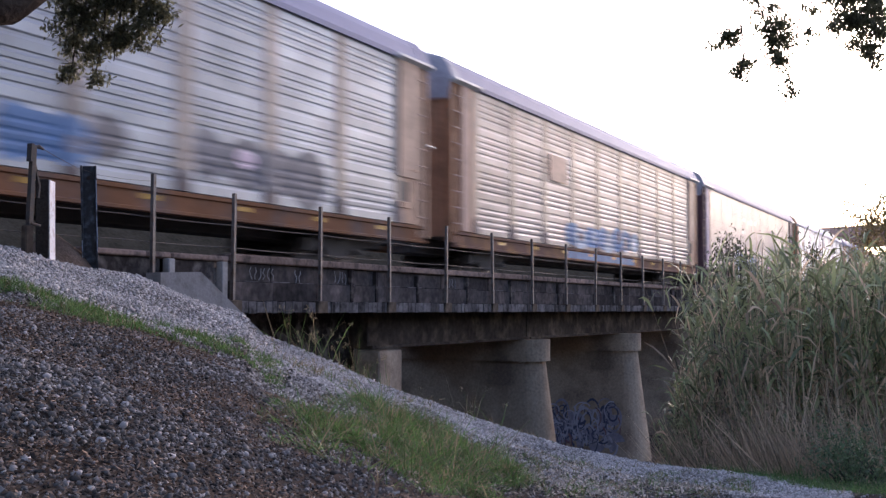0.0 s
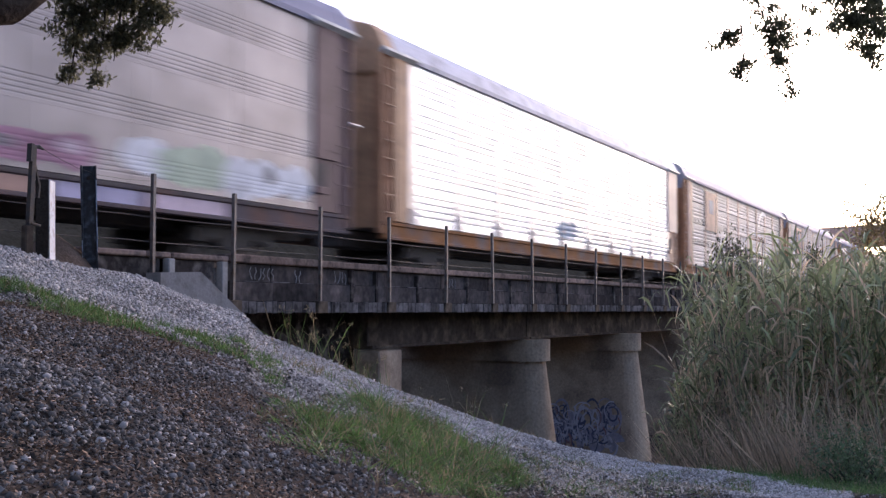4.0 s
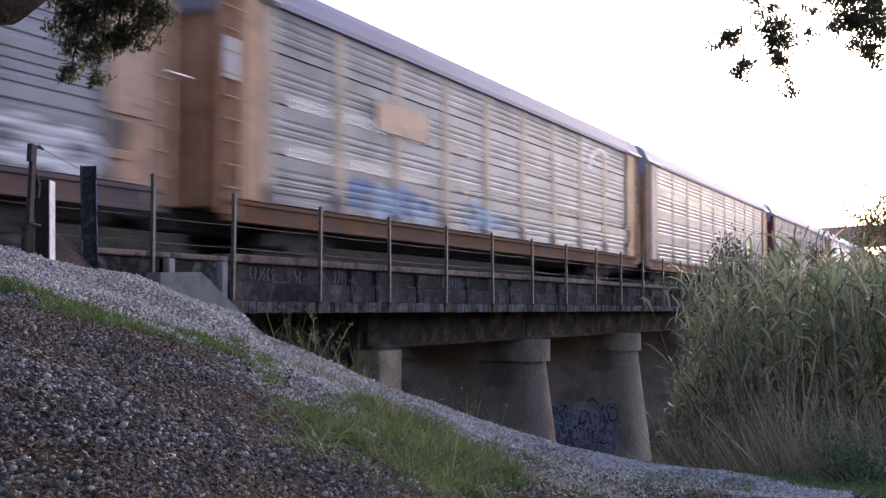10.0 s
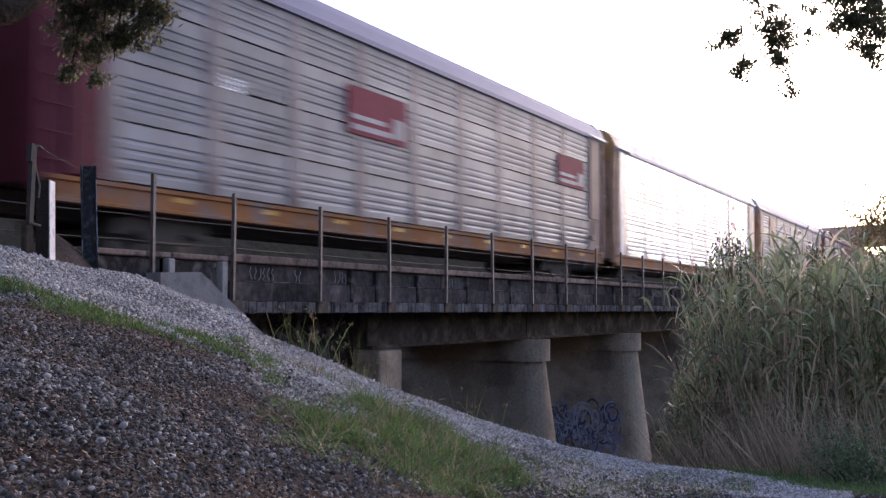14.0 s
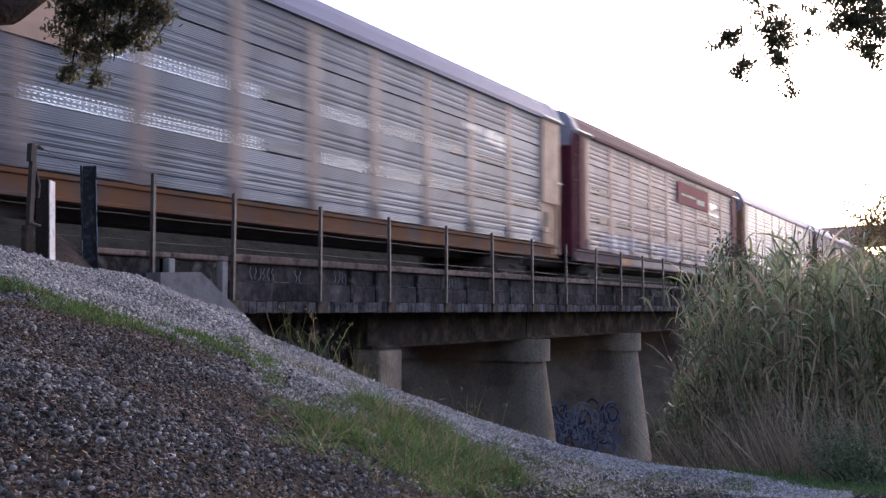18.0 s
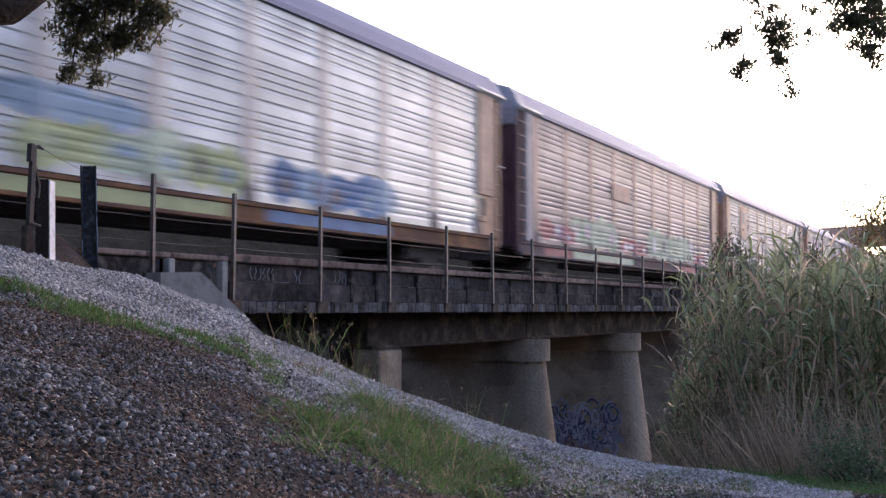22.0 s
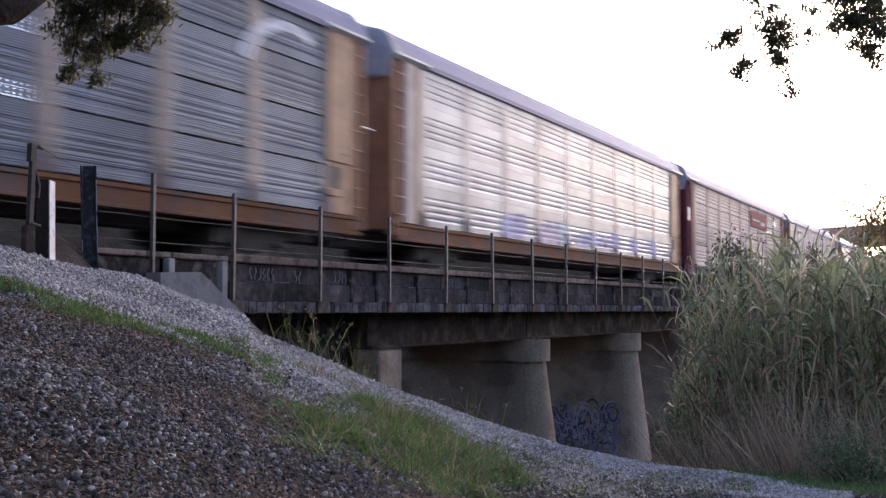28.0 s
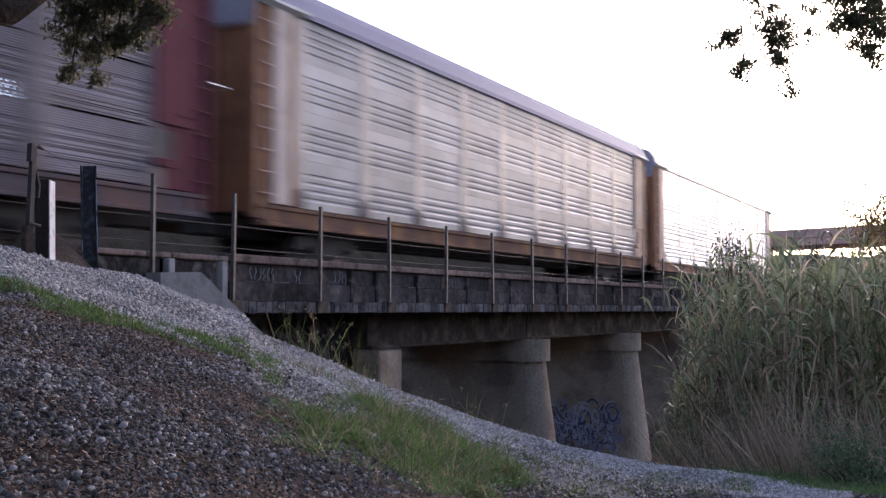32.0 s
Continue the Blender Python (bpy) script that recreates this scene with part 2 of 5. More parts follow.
def at_bridge(name, lo, hi, mat, bevel=0.012, label="", parent=None):
    return child(name, block(name, lo, hi, mat, bevel), parent or bridge, (-17, -TRACK, 0) if parent is None else (0, 0, 0), label=label)


POST0, STEP = 15.53, 2.742
random.seed(5)
for k in range(20):
    x0 = POST0 + STEP * k
    a, c = x0 + 0.18, x0 + STEP - 0.18
    if c > 70:
        break
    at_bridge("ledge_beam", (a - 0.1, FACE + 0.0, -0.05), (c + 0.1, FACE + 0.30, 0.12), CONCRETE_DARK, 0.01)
    x = a
    while x < c - 0.06:
        w = min(random.uniform(0.15, 0.27), c - x)
        at_bridge("ledge_plank", (x + 0.006, FACE - 0.045 + random.uniform(-.008, .008), -0.06 + random.uniform(-.012, .006)), (x + w - 0.006, FACE - 0.003, 0.145 + random.uniform(-.012, .006)), LEDGE, 0.006)
        x += w
    cut = x0 + STEP * random.uniform(0.46, 0.54)
    for j, (z0, z1, d) in enumerate(((0.15, 0.48, 0.07), (0.487, 0.80, 0.125))):
        for p, q in ((x0 + 0.01, cut - 0.003), (cut + 0.003, x0 + STEP - 0.01)):
            at_bridge("curb_board", (p, FACE + d + random.uniform(0, .02), z0), (q, FACE + 0.34, z1), CURB, 0.006)
    for q in (cut, x0 + STEP * random.uniform(0.8, 0.88)):
        if random.random() < 0.4:
            continue
        at_bridge("batten", (q - 0.045, FACE + 0.045, 0.15), (q + 0.045, FACE + 0.12 + random.uniform(0, .02), 0.80 + random.uniform(-.05, .005)), CONCRETE_DARK, 0.008, "dark upright batten over the board joint")
    x = x0 + 0.1
    while x < x0 + STEP - 0.5:
        w = random.uniform(0.25, 0.9)
        # Paler strips stand in for light caught on the lower board's top edge.
        at_bridge("dust_ridge", (x, FACE + 0.078, 0.484), (min(x + w, x0 + STEP - 0.1), FACE + 0.122, 0.492 + random.uniform(.002, .012)), LEDGE, 0.003)
        x += w + random.uniform(0.2, 0.8)
    at_bridge("curb_cap", (x0 + 0.01, FACE + 0.02, 0.81), (x0 + STEP - 0.01, FACE + 0.5, 0.945 + random.uniform(-.01, .01)), CAP, 0.02, "rust-stained curb cap")
for d0 in (12.5, 16.0):
    for k in range(5):
        a = 21.6 + 9.4 * k
        at_bridge("girder", (a + 0.04, d0, -0.82), (a + 9.36, d0 + 0.5, 0.1), GIRDER, 0.02, "dark deep bridge girder")
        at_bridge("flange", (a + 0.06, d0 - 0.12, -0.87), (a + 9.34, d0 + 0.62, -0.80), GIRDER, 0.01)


def pier(x, y0=11.9, y1=17.2):
    p = new("pier", None)
    p.parent = bridge
    p.matrix_basis = pose(x - 17, -TRACK, 0)

    def shape(hw0, hw1, e0, e1, z0, z1):
        ring = []
        for hw, e, z in ((hw0, e0, z0), (hw1, e1, z1)):
            pts = []
            for i in range(13):
                w = math.pi + math.pi * i / 12
                pts.append((math.cos(w) * hw, y0 + 0.55 - e + math.sin(w) * 0.55, z))
            for i in range(13):
                w = math.pi * i / 12
                pts.append((math.cos(w) * hw, y1 - 0.55 + e + math.sin(w) * 0.55, z))
            ring.append(pts)
        n = len(ring[0])
        vs = ring[0] + ring[1]
        fs = [(i, (i + 1) % n, n + (i + 1) % n, n + i) for i in range(n)] + [tuple(range(n - 1, -1, -1)), tuple(range(n, 2 * n))]
        return vs, fs
    cap = raw("cap", *shape(0.70, 0.70, 0.12, 0.12, -1.50, -0.87), CONCRETE)
    shaft = raw("shaft", *shape(1.0, 0.55, 0.55, 0.0, -6.2, -1.5), CONCRETE)
    child("cap", cap, p)
    child("shaft", shaft, p, label="battered concrete pier shaft")
    return p


piers = [pier(30.9 + 9.4 * k) for k in range(4)]
# The near abutment is coloured dark for the shade under the deck.
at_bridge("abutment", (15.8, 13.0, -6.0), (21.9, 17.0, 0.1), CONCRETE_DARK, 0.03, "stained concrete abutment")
at_bridge("abutment", (69.0, 12.0, -6.0), (70.5, 17.0, 0.1), CONCRETE, 0.03, "stained concrete abutment")
at_bridge("bearing_block", (21.45, 12.1, -2.6), (22.5, 12.7, -0.90), CONCRETE, 0.03)
for a, low in ((13.82, 0.05), (15.17, -0.3)):
    at_bridge("end_post", (a, FACE - 0.06, low), (a + 0.15, FACE + 0.08, 0.80), CONCRETE_PALE, 0.015, "pale concrete end post")
for a, b in ((12.05, 13.4), (13.42, 13.98), (14.0, 15.45)):
    at_bridge("curb_cap", (a, FACE + 0.02, 0.81), (b, FACE + 0.42, 0.90), CAP, 0.02, "stained curb cap")
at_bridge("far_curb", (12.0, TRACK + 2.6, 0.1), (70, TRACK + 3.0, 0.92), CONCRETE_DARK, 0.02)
wing = sweep("wing_wall", [(13.2, 0.555), (13.2, -2.5), (15.95, -2.5), (15.95, -0.48), (14.15, 0.59)], "y", FACE - 0.42, FACE - 0.14, CONCRETE_SLAB)
child("wing_wall", wing, bridge, (-17, -TRACK, 0), label="grey concrete wing wall sloping into the bank")
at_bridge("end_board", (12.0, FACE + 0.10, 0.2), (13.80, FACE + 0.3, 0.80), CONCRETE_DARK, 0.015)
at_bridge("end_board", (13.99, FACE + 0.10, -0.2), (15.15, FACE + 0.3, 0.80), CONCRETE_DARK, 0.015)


def build_railing():
    r = empty("railing", (POST0, FACE, 0.1))
    tagged(r, "rusty angle-iron bridge railing with slack wire ropes", "railing")
    post = sweep("post", [(-0.03, -0.03), (0.03, -0.03), (0.03, -0.02), (-0.02, -0.02), (-0.02, 0.03), (-0.03, 0.03)], "z", 0.0, 1.87, POSTSTEEL)
    foot = block("bracket", (-0.17, -0.08, -0.17), (0.17, 0.1, 0.06), GIRDER, 0.01)
    random.seed(11)
    for k in range(-1, 19):
        x = STEP * k if k >= 0 else -2.03
        child("post", post, r, (x, 0, 0.0 if k >= 0 else 0.12), (random.uniform(-.7, .7), random.uniform(-.9, .9), 0))
        if k >= 0:
            child("bracket", foot, r, (x, 0, 0))
    for z in (1.33, 0.95):
        pts = []
        for k in range(-2, 19):
            for j in range(4):
                t = j / 4
                pts.append((STEP * (k + t), 0.03, z - 0.015 * math.sin(math.pi * t)))
        v, f = tube(pts, [0.008] * len(pts), 5)
        child("wire_rope", raw("wire_rope", v, f, STEEL), r)


build_railing()


def sprayed_letters():
    """Loops and bars of faded spray paint on the pier face; no words can be made out."""
    rnd = random.Random(77)
    mats = [material("faded violet-blue spray", (0.225, 0.215, 0.27), 0.8, vary=0.4, coarse=3, dirt=(0.30, 0.28, 0.31)), material("dark blue-black spray", (0.075, 0.075, 0.115), 0.8), material("pale blue-grey spray", (0.36, 0.36, 0.43), 0.8), material("dull brick-red spray", (0.20, 0.11, 0.105), 0.8)]
    x = 40.3 - 0.62
    def slope(z):
        return -0.055 - (-1.5 - z) * 0.45 / 4.7 - 0.012
    for k in range(210):
        mat = 0 if k < 22 else rnd.choice((1, 1, 2, 0, 2, 3 if k % 2 else 1))
        cy, cz = rnd.uniform(12.5, 15.9), rnd.uniform(-4.9, -3.75 if k < 22 else -3.6)
        rr, w = (rnd.uniform(0.15, 0.26), 0.36) if k < 22 else (rnd.uniform(0.07, 0.32), rnd.uniform(0.03, 0.07))
        a0, span, sq = rnd.uniform(0, 6.28), rnd.uniform(1.0, 4.2), rnd.uniform(0.6, 1.2 if k < 22 else 2.0)
        vs, fs = [], []
        n = 14
        for i in range(n + 1):
            a = a0 + span * i / n
            for q in (rr - w / 2, rr + w / 2):
                z = cz + q * sq * math.sin(a)
                vs.append((slope(z) - 0.0001 * k, cy + q * math.cos(a), z))
        for i in range(n):
            fs.append((2 * i, 2 * i + 1, 2 * i + 3, 2 * i + 2))
        me = raw("spray_stroke", vs, fs, mats[mat])
        child("spray_stroke", me, bridge, (40.3 - 0.55 - 17, -TRACK, 0))


sprayed_letters()


def curb_scribbles():
    rnd = random.Random(6)
    chalk = material("faint white spray", (0.26, 0.26, 0.28), 0.8)
    for x0, n in ((16.2, 6), (17.6, 2), (19.0, 4), (24.2, 3)):
        for k in range(n):
            x = x0 + 0.13 * k
            pts = [(x + rnd.uniform(-.04, .06), FACE + 0.118, 0.52 + 0.22 * i / 3 + rnd.uniform(-.02, .02)) for i in range(4)]
            v, f = tube(pts, [0.008] * 4, 4)
            child("spray_stroke", raw("spray_stroke", v, f, chalk), bridge, (-17, -TRACK, 0))


curb_scribbles()


def left_posts():
    p = empty("signal_bracket", (10.57, 11.1, 0.6))
    tagged(p, "leaning rusty angle-iron bracket with a diagonal brace and a slack wire", "post")
    v, f = tube([(-0.04, 0, -0.1), (0.03, 0, 1.52)], [0.05, 0.045], 4)
    child("upright", raw("upright", v, f, STEEL), p)
    child("flange", sweep("flange", [(-0.055, 1.3), (-0.02, 1.3), (0.0, 1.53), (-0.045, 1.53)], "y", -0.05, 0.03, STEEL), p)
    v, f = tube([(0.02, 0, 1.38), (0.16, 0.02, 1.0), (0.14, 0.02, 0.85)], [0.022, 0.022, 0.02], 4)
    child("brace", raw("brace", v, f, STEEL), p)
    v, f = tube([(0.03, 0, 1.50), (0.12, 0.0, 1.51), (0.2, 0, 1.485)], [0.012, 0.028, 0.015], 6)
    child("hook", raw("hook", v, f, STEEL), p)
    v, f = tube([(0.2, 0, 1.485), (0.52, 0.05, 1.41), (0.9, 0.1, 1.33), (1.5, 0.25, 1.30), (2.2, 0.38, 1.32), (2.9, 0.5, 1.37)], [0.004] * 6, 4)
    child("wire", raw("wire", v, f, STEEL), p)
    child("foot", block("foot", (-0.10, -0.04, -0.2), (0.03, 0.06, 0.48), GIRDER, 0.015), p)
    v, f = tube([(-0.02, -0.04, 0.50), (0.13, -0.04, 0.48)], [0.02, 0.02], 6)
    child("bolt", raw("bolt", v, f, STEEL), p)
    p = empty("timber_post", (10.93, 11.2, 0.6))
    tagged(p, "short dark timber post with one white-painted face", "post")
    p.rotation_euler = (0, radians(-1.2), radians(-60))
    child("post", block("post", (-0.105, -0.07, -0.2), (0.065, 0.20, 1.11), TIMBER, 0.015), p)
    child("painted_edge", block("painted_edge", (0.067, -0.066, -0.18), (0.082, 0.20, 1.10), WHITE_PAINT, 0.005), p, label="chalky white painted face")
    p = empty("rail_post", (11.86, 11.3, 0.5))
    tagged(p, "upright length of blue-painted steel beam set in the ballast", "post")
    p.rotation_euler = (0, radians(-2.0), radians(-44))
    h = [(-0.105, -0.09), (-0.085, -0.09), (-0.075, -0.02), (0.075, -0.02), (0.085, -0.09), (0.105, -0.09), (0.105, 0.09), (0.085, 0.09), (0.075, 0.0), (-0.075, 0.0), (-0.085, 0.09), (-0.105, 0.09)]
    child("beam", sweep("beam", h, "z", -0.2, 1.50, BLUE_STEEL), p)
    child("worn_edge", block("worn_edge", (-0.106, -0.094, 0.12), (-0.094, -0.091, 0.46), WORN, 0.001), p, label="pale blue-white worn edge")
    child("worn_edge", block("worn_edge", (0.092, -0.094, 0.3), (0.104, -0.091, 1.3), WORN, 0.001), p, label="pale blue-white worn edge")
    # A dark disc on the web stands in for shade in a bolt hole.
    v, f = tube([(0.0, -0.035, 1.33), (0.0, -0.018, 1.33)], [0.028, 0.028], 8)
    child("bolt_hole", raw("bolt_hole", v, f, TIMBER), p)


def earth_mound():
    rng = np.random.default_rng(21)
    n, m = 24, 7
    vs = [(0.0, 0.0, 0.42)]
    for j in range(1, m + 1):
        for i in range(n):
            a = 2 * math.pi * i / n
            q = j / m
            vs.append((0.75 * q * math.cos(a), 0.45 * q * math.sin(a), 0.42 * (1 - q ** 1.6) - 0.1 * q + rng.normal(0, 0.014)))
    fs = [(0, 1 + i, 1 + (i + 1) % n) for i in range(n)]
    fs += [(1 + j * n + i, 1 + (j + 1) * n + i, 1 + (j + 1) * n + (i + 1) % n, 1 + j * n + (i + 1) % n) for j in range(m - 1) for i in range(n)]
    ob = new("earth_mound", raw("earth_mound", vs, fs, material("bare brown earth", (0.15, 0.105, 0.08), 0.95, vary=0.4, coarse=3, fine=30, bump=0.9), smooth=True))
    ob.location = (11.45, 11.6, 0.62)
    tagged(ob, "small mound of bare brown earth by the line", "mound")


earth_mound()
left_posts()


def far_bank():
    """Brushy earth bank, added beyond the line to keep the view under the cars dark."""
    prof = [(20.5, -5.4), (24.0, 1.5), (29, 4.6), (34, 5.0), (60, -3.0)]
    ob = new("earth_bank", sweep("earth_bank", prof, "x", -60, 105, BRUSH))
    tagged(ob, "dark brushy earth bank added beyond the railway line", "bank", kind="structure")


far_bank()


def tree_belt():
    """An unseen belt of trees, added to the side and behind the viewpoint to darken what the car sides reflect."""
    rnd = random.Random(31)
    n, m = 150, 9
    vs, fs = [], []
    for i in range(n + 1):
        a = radians(-178 + 149 * i / n)
        top = (8.8 + 1.8 * math.sin(i * 0.31) + 1.5 * math.sin(i * 0.87) + rnd.uniform(-.8, .8)) * min(1.0, 0.35 + (n - i) * 0.035)
        for j in range(m + 1):
            t = j / m
            R = 44 + 5 * t * t + 1.6 * math.sin(i * 1.3 + j) + rnd.uniform(-.9, .9)
            vs.append((R * math.cos(a), R * math.sin(a), -3.2 + (top + 3.2) * t))
    for i in range(n):
        for j in range(m):
            fs.append((i * (m + 1) + j, (i + 1) * (m + 1) + j, (i + 1) * (m + 1) + j + 1, i * (m + 1) + j + 1))
    tagged(new("tree_belt", raw("tree_belt", vs, fs, LEAFWALL, smooth=True)), "unseen dark belt of trees added round the clearing", "trees", kind="structure")


tree_belt()

# ---- cars ----
# Rolling stock: local x runs along the car from its leading end, y across from the centre line, z up from the rail.
SIDE, FLOOR, EAVE = 1.60, 1.15, 5.25
BAY = 1.6
COLUMNS = 9
COLW = (BODY - 2 * BAY) / COLUMNS
TIER = (EAVE - FLOOR) / 4


def panel_metal(name, colour, rough, rust, streak, metal=0.4, apart=0.14):
    """Galvanised corrugated sheet: dull metal with upright streaks of dirt and rust."""
    m = bpy.data.materials.new(name)
    m.use_nodes = True
    N, K = m.node_tree.nodes, m.node_tree.links
    b = N["Principled BSDF"]
    co, info = N.new("ShaderNodeTexCoord"), N.new("ShaderNodeObjectInfo")
    shift = N.new("ShaderNodeVectorMath")
    shift.operation = "ADD"
    K.new(co.outputs["Object"], shift.inputs[0])
    off = N.new("ShaderNodeVectorMath")
    off.operation = "SCALE"
    off.inputs[0].default_value = (37.0, 11.0, 53.0)
    K.new(info.outputs["Random"], off.inputs["Scale"])
    K.new(off.outputs[0], shift.inputs[1])
    squash = N.new("ShaderNodeMapping")
    squash.inputs["Scale"].default_value = (5.0, 1.0, 0.55)
    K.new(shift.outputs[0], squash.inputs["Vector"])
    n1, n2 = N.new("ShaderNodeTexNoise"), N.new("ShaderNodeTexNoise")
    n1.inputs["Scale"].default_value, n1.inputs["Detail"].default_value = 1.0, 6
    n2.inputs["Scale"].default_value, n2.inputs["Detail"].default_value = 0.8, 4
    K.new(squash.outputs[0], n1.inputs["Vector"])
    K.new(shift.outputs[0], n2.inputs["Vector"])
    f = N.new("ShaderNodeMapRange")
    f.inputs["From Min"].default_value, f.inputs["From Max"].default_value = 0.5, 0.75
    f.inputs["To Max"].default_value = streak
    K.new(n1.outputs[0], f.inputs["Value"])
    mix = N.new("ShaderNodeMix")
    mix.data_type = "RGBA"
    mix.inputs[6].default_value, mix.inputs[7].default_value = (*colour, 1), (*rust, 1)
    K.new(f.outputs[0], mix.inputs["Factor"])
    v = N.new("ShaderNodeMapRange")
    v.inputs["From Min"].default_value, v.inputs["From Max"].default_value = 0.3, 0.7
    v.inputs["To Min"].default_value, v.inputs["To Max"].default_value = 0.72, 1.22
    K.new(n2.outputs[0], v.inputs["Value"])
    w = N.new("ShaderNodeMapRange")
    w.inputs["To Min"].default_value, w.inputs["To Max"].default_value = 1 - apart, 1 + apart
    K.new(info.outputs["Random"], w.inputs["Value"])
    mul = N.new("ShaderNodeMath")
    mul.operation = "MULTIPLY"
    K.new(v.outputs[0], mul.inputs[0])
    K.new(w.outputs[0], mul.inputs[1])
    sc = N.new("ShaderNodeVectorMath")
    sc.operation = "SCALE"
    K.new(mix.outputs[2], sc.inputs[0])
    K.new(mul.outputs[0], sc.inputs["Scale"])
    K.new(sc.outputs[0], b.inputs["Base Color"])
    r = N.new("ShaderNodeMapRange")
    r.inputs["To Min"].default_value, r.inputs["To Max"].default_value = rough - 0.08, rough + 0.25
    K.new(n1.outputs[0], r.inputs["Value"])
    K.new(r.outputs[0], b.inputs["Roughness"])
    b.inputs["Metallic"].default_value = metal
    b.inputs["Specular IOR Level"].default_value = 0.3
    b.inputs["Specular Tint"].default_value = (0.93, 0.965, 1.0, 1)
    return m


PANELS = {
    "silver": panel_metal("bright galvanised sheet", (0.375, 0.405, 0.43), 0.35, (0.36, 0.34, 0.34), 0.5, 0.45),
    "bright": panel_metal("chalk-white galvanised sheet", (0.76, 0.775, 0.80), 0.32, (0.68, 0.65, 0.64), 0.4, 0.6),
    "grey": panel_metal("dull galvanised sheet", (0.262, 0.288, 0.316), 0.35, (0.26, 0.225, 0.22), 0.55),
    "dull": panel_metal("dull stained galvanised sheet", (0.192, 0.208, 0.235), 0.40, (0.22, 0.18, 0.17), 0.55),
    "dark": panel_metal("dark weathered sheet", (0.147, 0.174, 0.209), 0.40, (0.15, 0.135, 0.14), 0.5),
    "slate": panel_metal("slate-grey weathered sheet", (0.135, 0.15, 0.177), 0.44, (0.135, 0.115, 0.12), 0.5),
    "tan": panel_metal("tan-stained galvanised sheet", (0.198, 0.192, 0.20), 0.38, (0.24, 0.165, 0.13), 0.7),
    "mauve": panel_metal("mauve-grey weathered sheet", (0.16, 0.147, 0.168), 0.44, (0.155, 0.128, 0.138), 0.6),
    "pink": panel_metal("pinkish grey sheet", (0.285, 0.26, 0.26), 0.38, (0.29, 0.25, 0.24), 0.4, 0.45, 0.06),
}


def paint(name, colour, rough=0.7):
    return material(name, colour, rough - 0.1, 0.0, gloss=0.28, vary=0.25, coarse=0.9, fine=9, bump=0.05, dirt=tuple(c * 0.7 for c in colour), obj=0.12)


PAINTS = {
    "orange": paint("faded orange-tan paint", (0.33, 0.145, 0.07)),
    "brown": paint("red-brown paint", (0.36, 0.165, 0.085)),
    "tan": paint("tan primer", (0.47, 0.275, 0.18)),
    "yellow": paint("faded yellow paint", (0.52, 0.295, 0.165)),
    "maroon": material("dark maroon paint", (0.14, 0.034, 0.048), 0.7, gloss=0.1, vary=0.25, coarse=0.9, fine=9, bump=0.05, dirt=(0.12, 0.03, 0.04), obj=0.12),
    "plum": paint("plum-brown paint", (0.12, 0.065, 0.075)),
    "ochre": paint("faded yellow-orange sill paint", (0.40, 0.21, 0.08)),
    "rust": paint("rusty brown sill paint", (0.22, 0.12, 0.085)),
    "greyplum": paint("grey-plum sill paint", (0.17, 0.14, 0.15)),
    "rose": paint("rose-grey post paint", (0.47, 0.29, 0.23)),
    "bluegrey": paint("blue-grey roof paint", (0.26, 0.25, 0.315)),
    "wine": material("wine-red roof paint", (0.14, 0.06, 0.07), 0.75, gloss=0.1, vary=0.2, coarse=0.4, fine=9, bump=0.03, obj=0.1),
    "steel": paint("blue-grey weathered post paint", (0.20, 0.19, 0.20)),
    "pale": paint("pale grey paint", (0.6, 0.6, 0.6), 0.5),
    "sky": paint("light blue spray paint", (0.28, 0.39, 0.50)),
    "blue": paint("deep blue spray paint", (0.09, 0.20, 0.39)),
    "magenta": paint("magenta spray paint", (0.36, 0.18, 0.26)),
    "green": paint("mint green spray paint", (0.42, 0.50, 0.37)),
    "lime": paint("lime spray paint", (0.47, 0.52, 0.27)),
    "violet": paint("pale violet spray paint", (0.50, 0.46, 0.62)),
    "crimson": paint("crimson spray paint", (0.33, 0.10, 0.12)),
    "blush": paint("pale blush primer", (0.68, 0.53, 0.60)),
    "cream": paint("pale cream-pink plate paint", (0.68, 0.56, 0.49)),
    "signtan": paint("tan-orange sign paint", (0.60, 0.385, 0.275)),
    "peach": paint("pinkish tan plate paint", (0.47, 0.30, 0.215)),
    "paleblue": paint("pale blue-grey roof paint", (0.50, 0.50, 0.57)),
    # Lighter copy of brown, making up for light missing between the cars.
    "litbrown": paint("orange-brown door paint", (0.42, 0.215, 0.125)),
    "hoodgrey": paint("lavender-grey hood paint", (0.33, 0.315, 0.35)),
    "smoke": paint("smoky grey spray paint", (0.17, 0.17, 0.19)),
    "white": paint("white spray paint", (0.75, 0.75, 0.77)),
}
for key, colour, stain in (("ochre", (0.27, 0.12, 0.05), (0.19, 0.16, 0.155)), ("orange", (0.20, 0.095, 0.052), (0.13, 0.105, 0.098)), ("rust", (0.16, 0.09, 0.07), (0.34, 0.18, 0.08)), ("greyplum", (0.14, 0.115, 0.12), (0.22, 0.12, 0.09))):
    PAINTS["sill " + key] = material("stained sill paint", colour, 0.8, gloss=0.06, vary=0.35, coarse=0.5, fine=6, bump=0.05, dirt=stain, obj=0.1)
PAINTS["bluegrey"] = material("blue-grey roof paint", (0.26, 0.252, 0.335), 0.6, gloss=0.15, vary=0.1, coarse=0.4, fine=9, bump=0.03, obj=0.1)
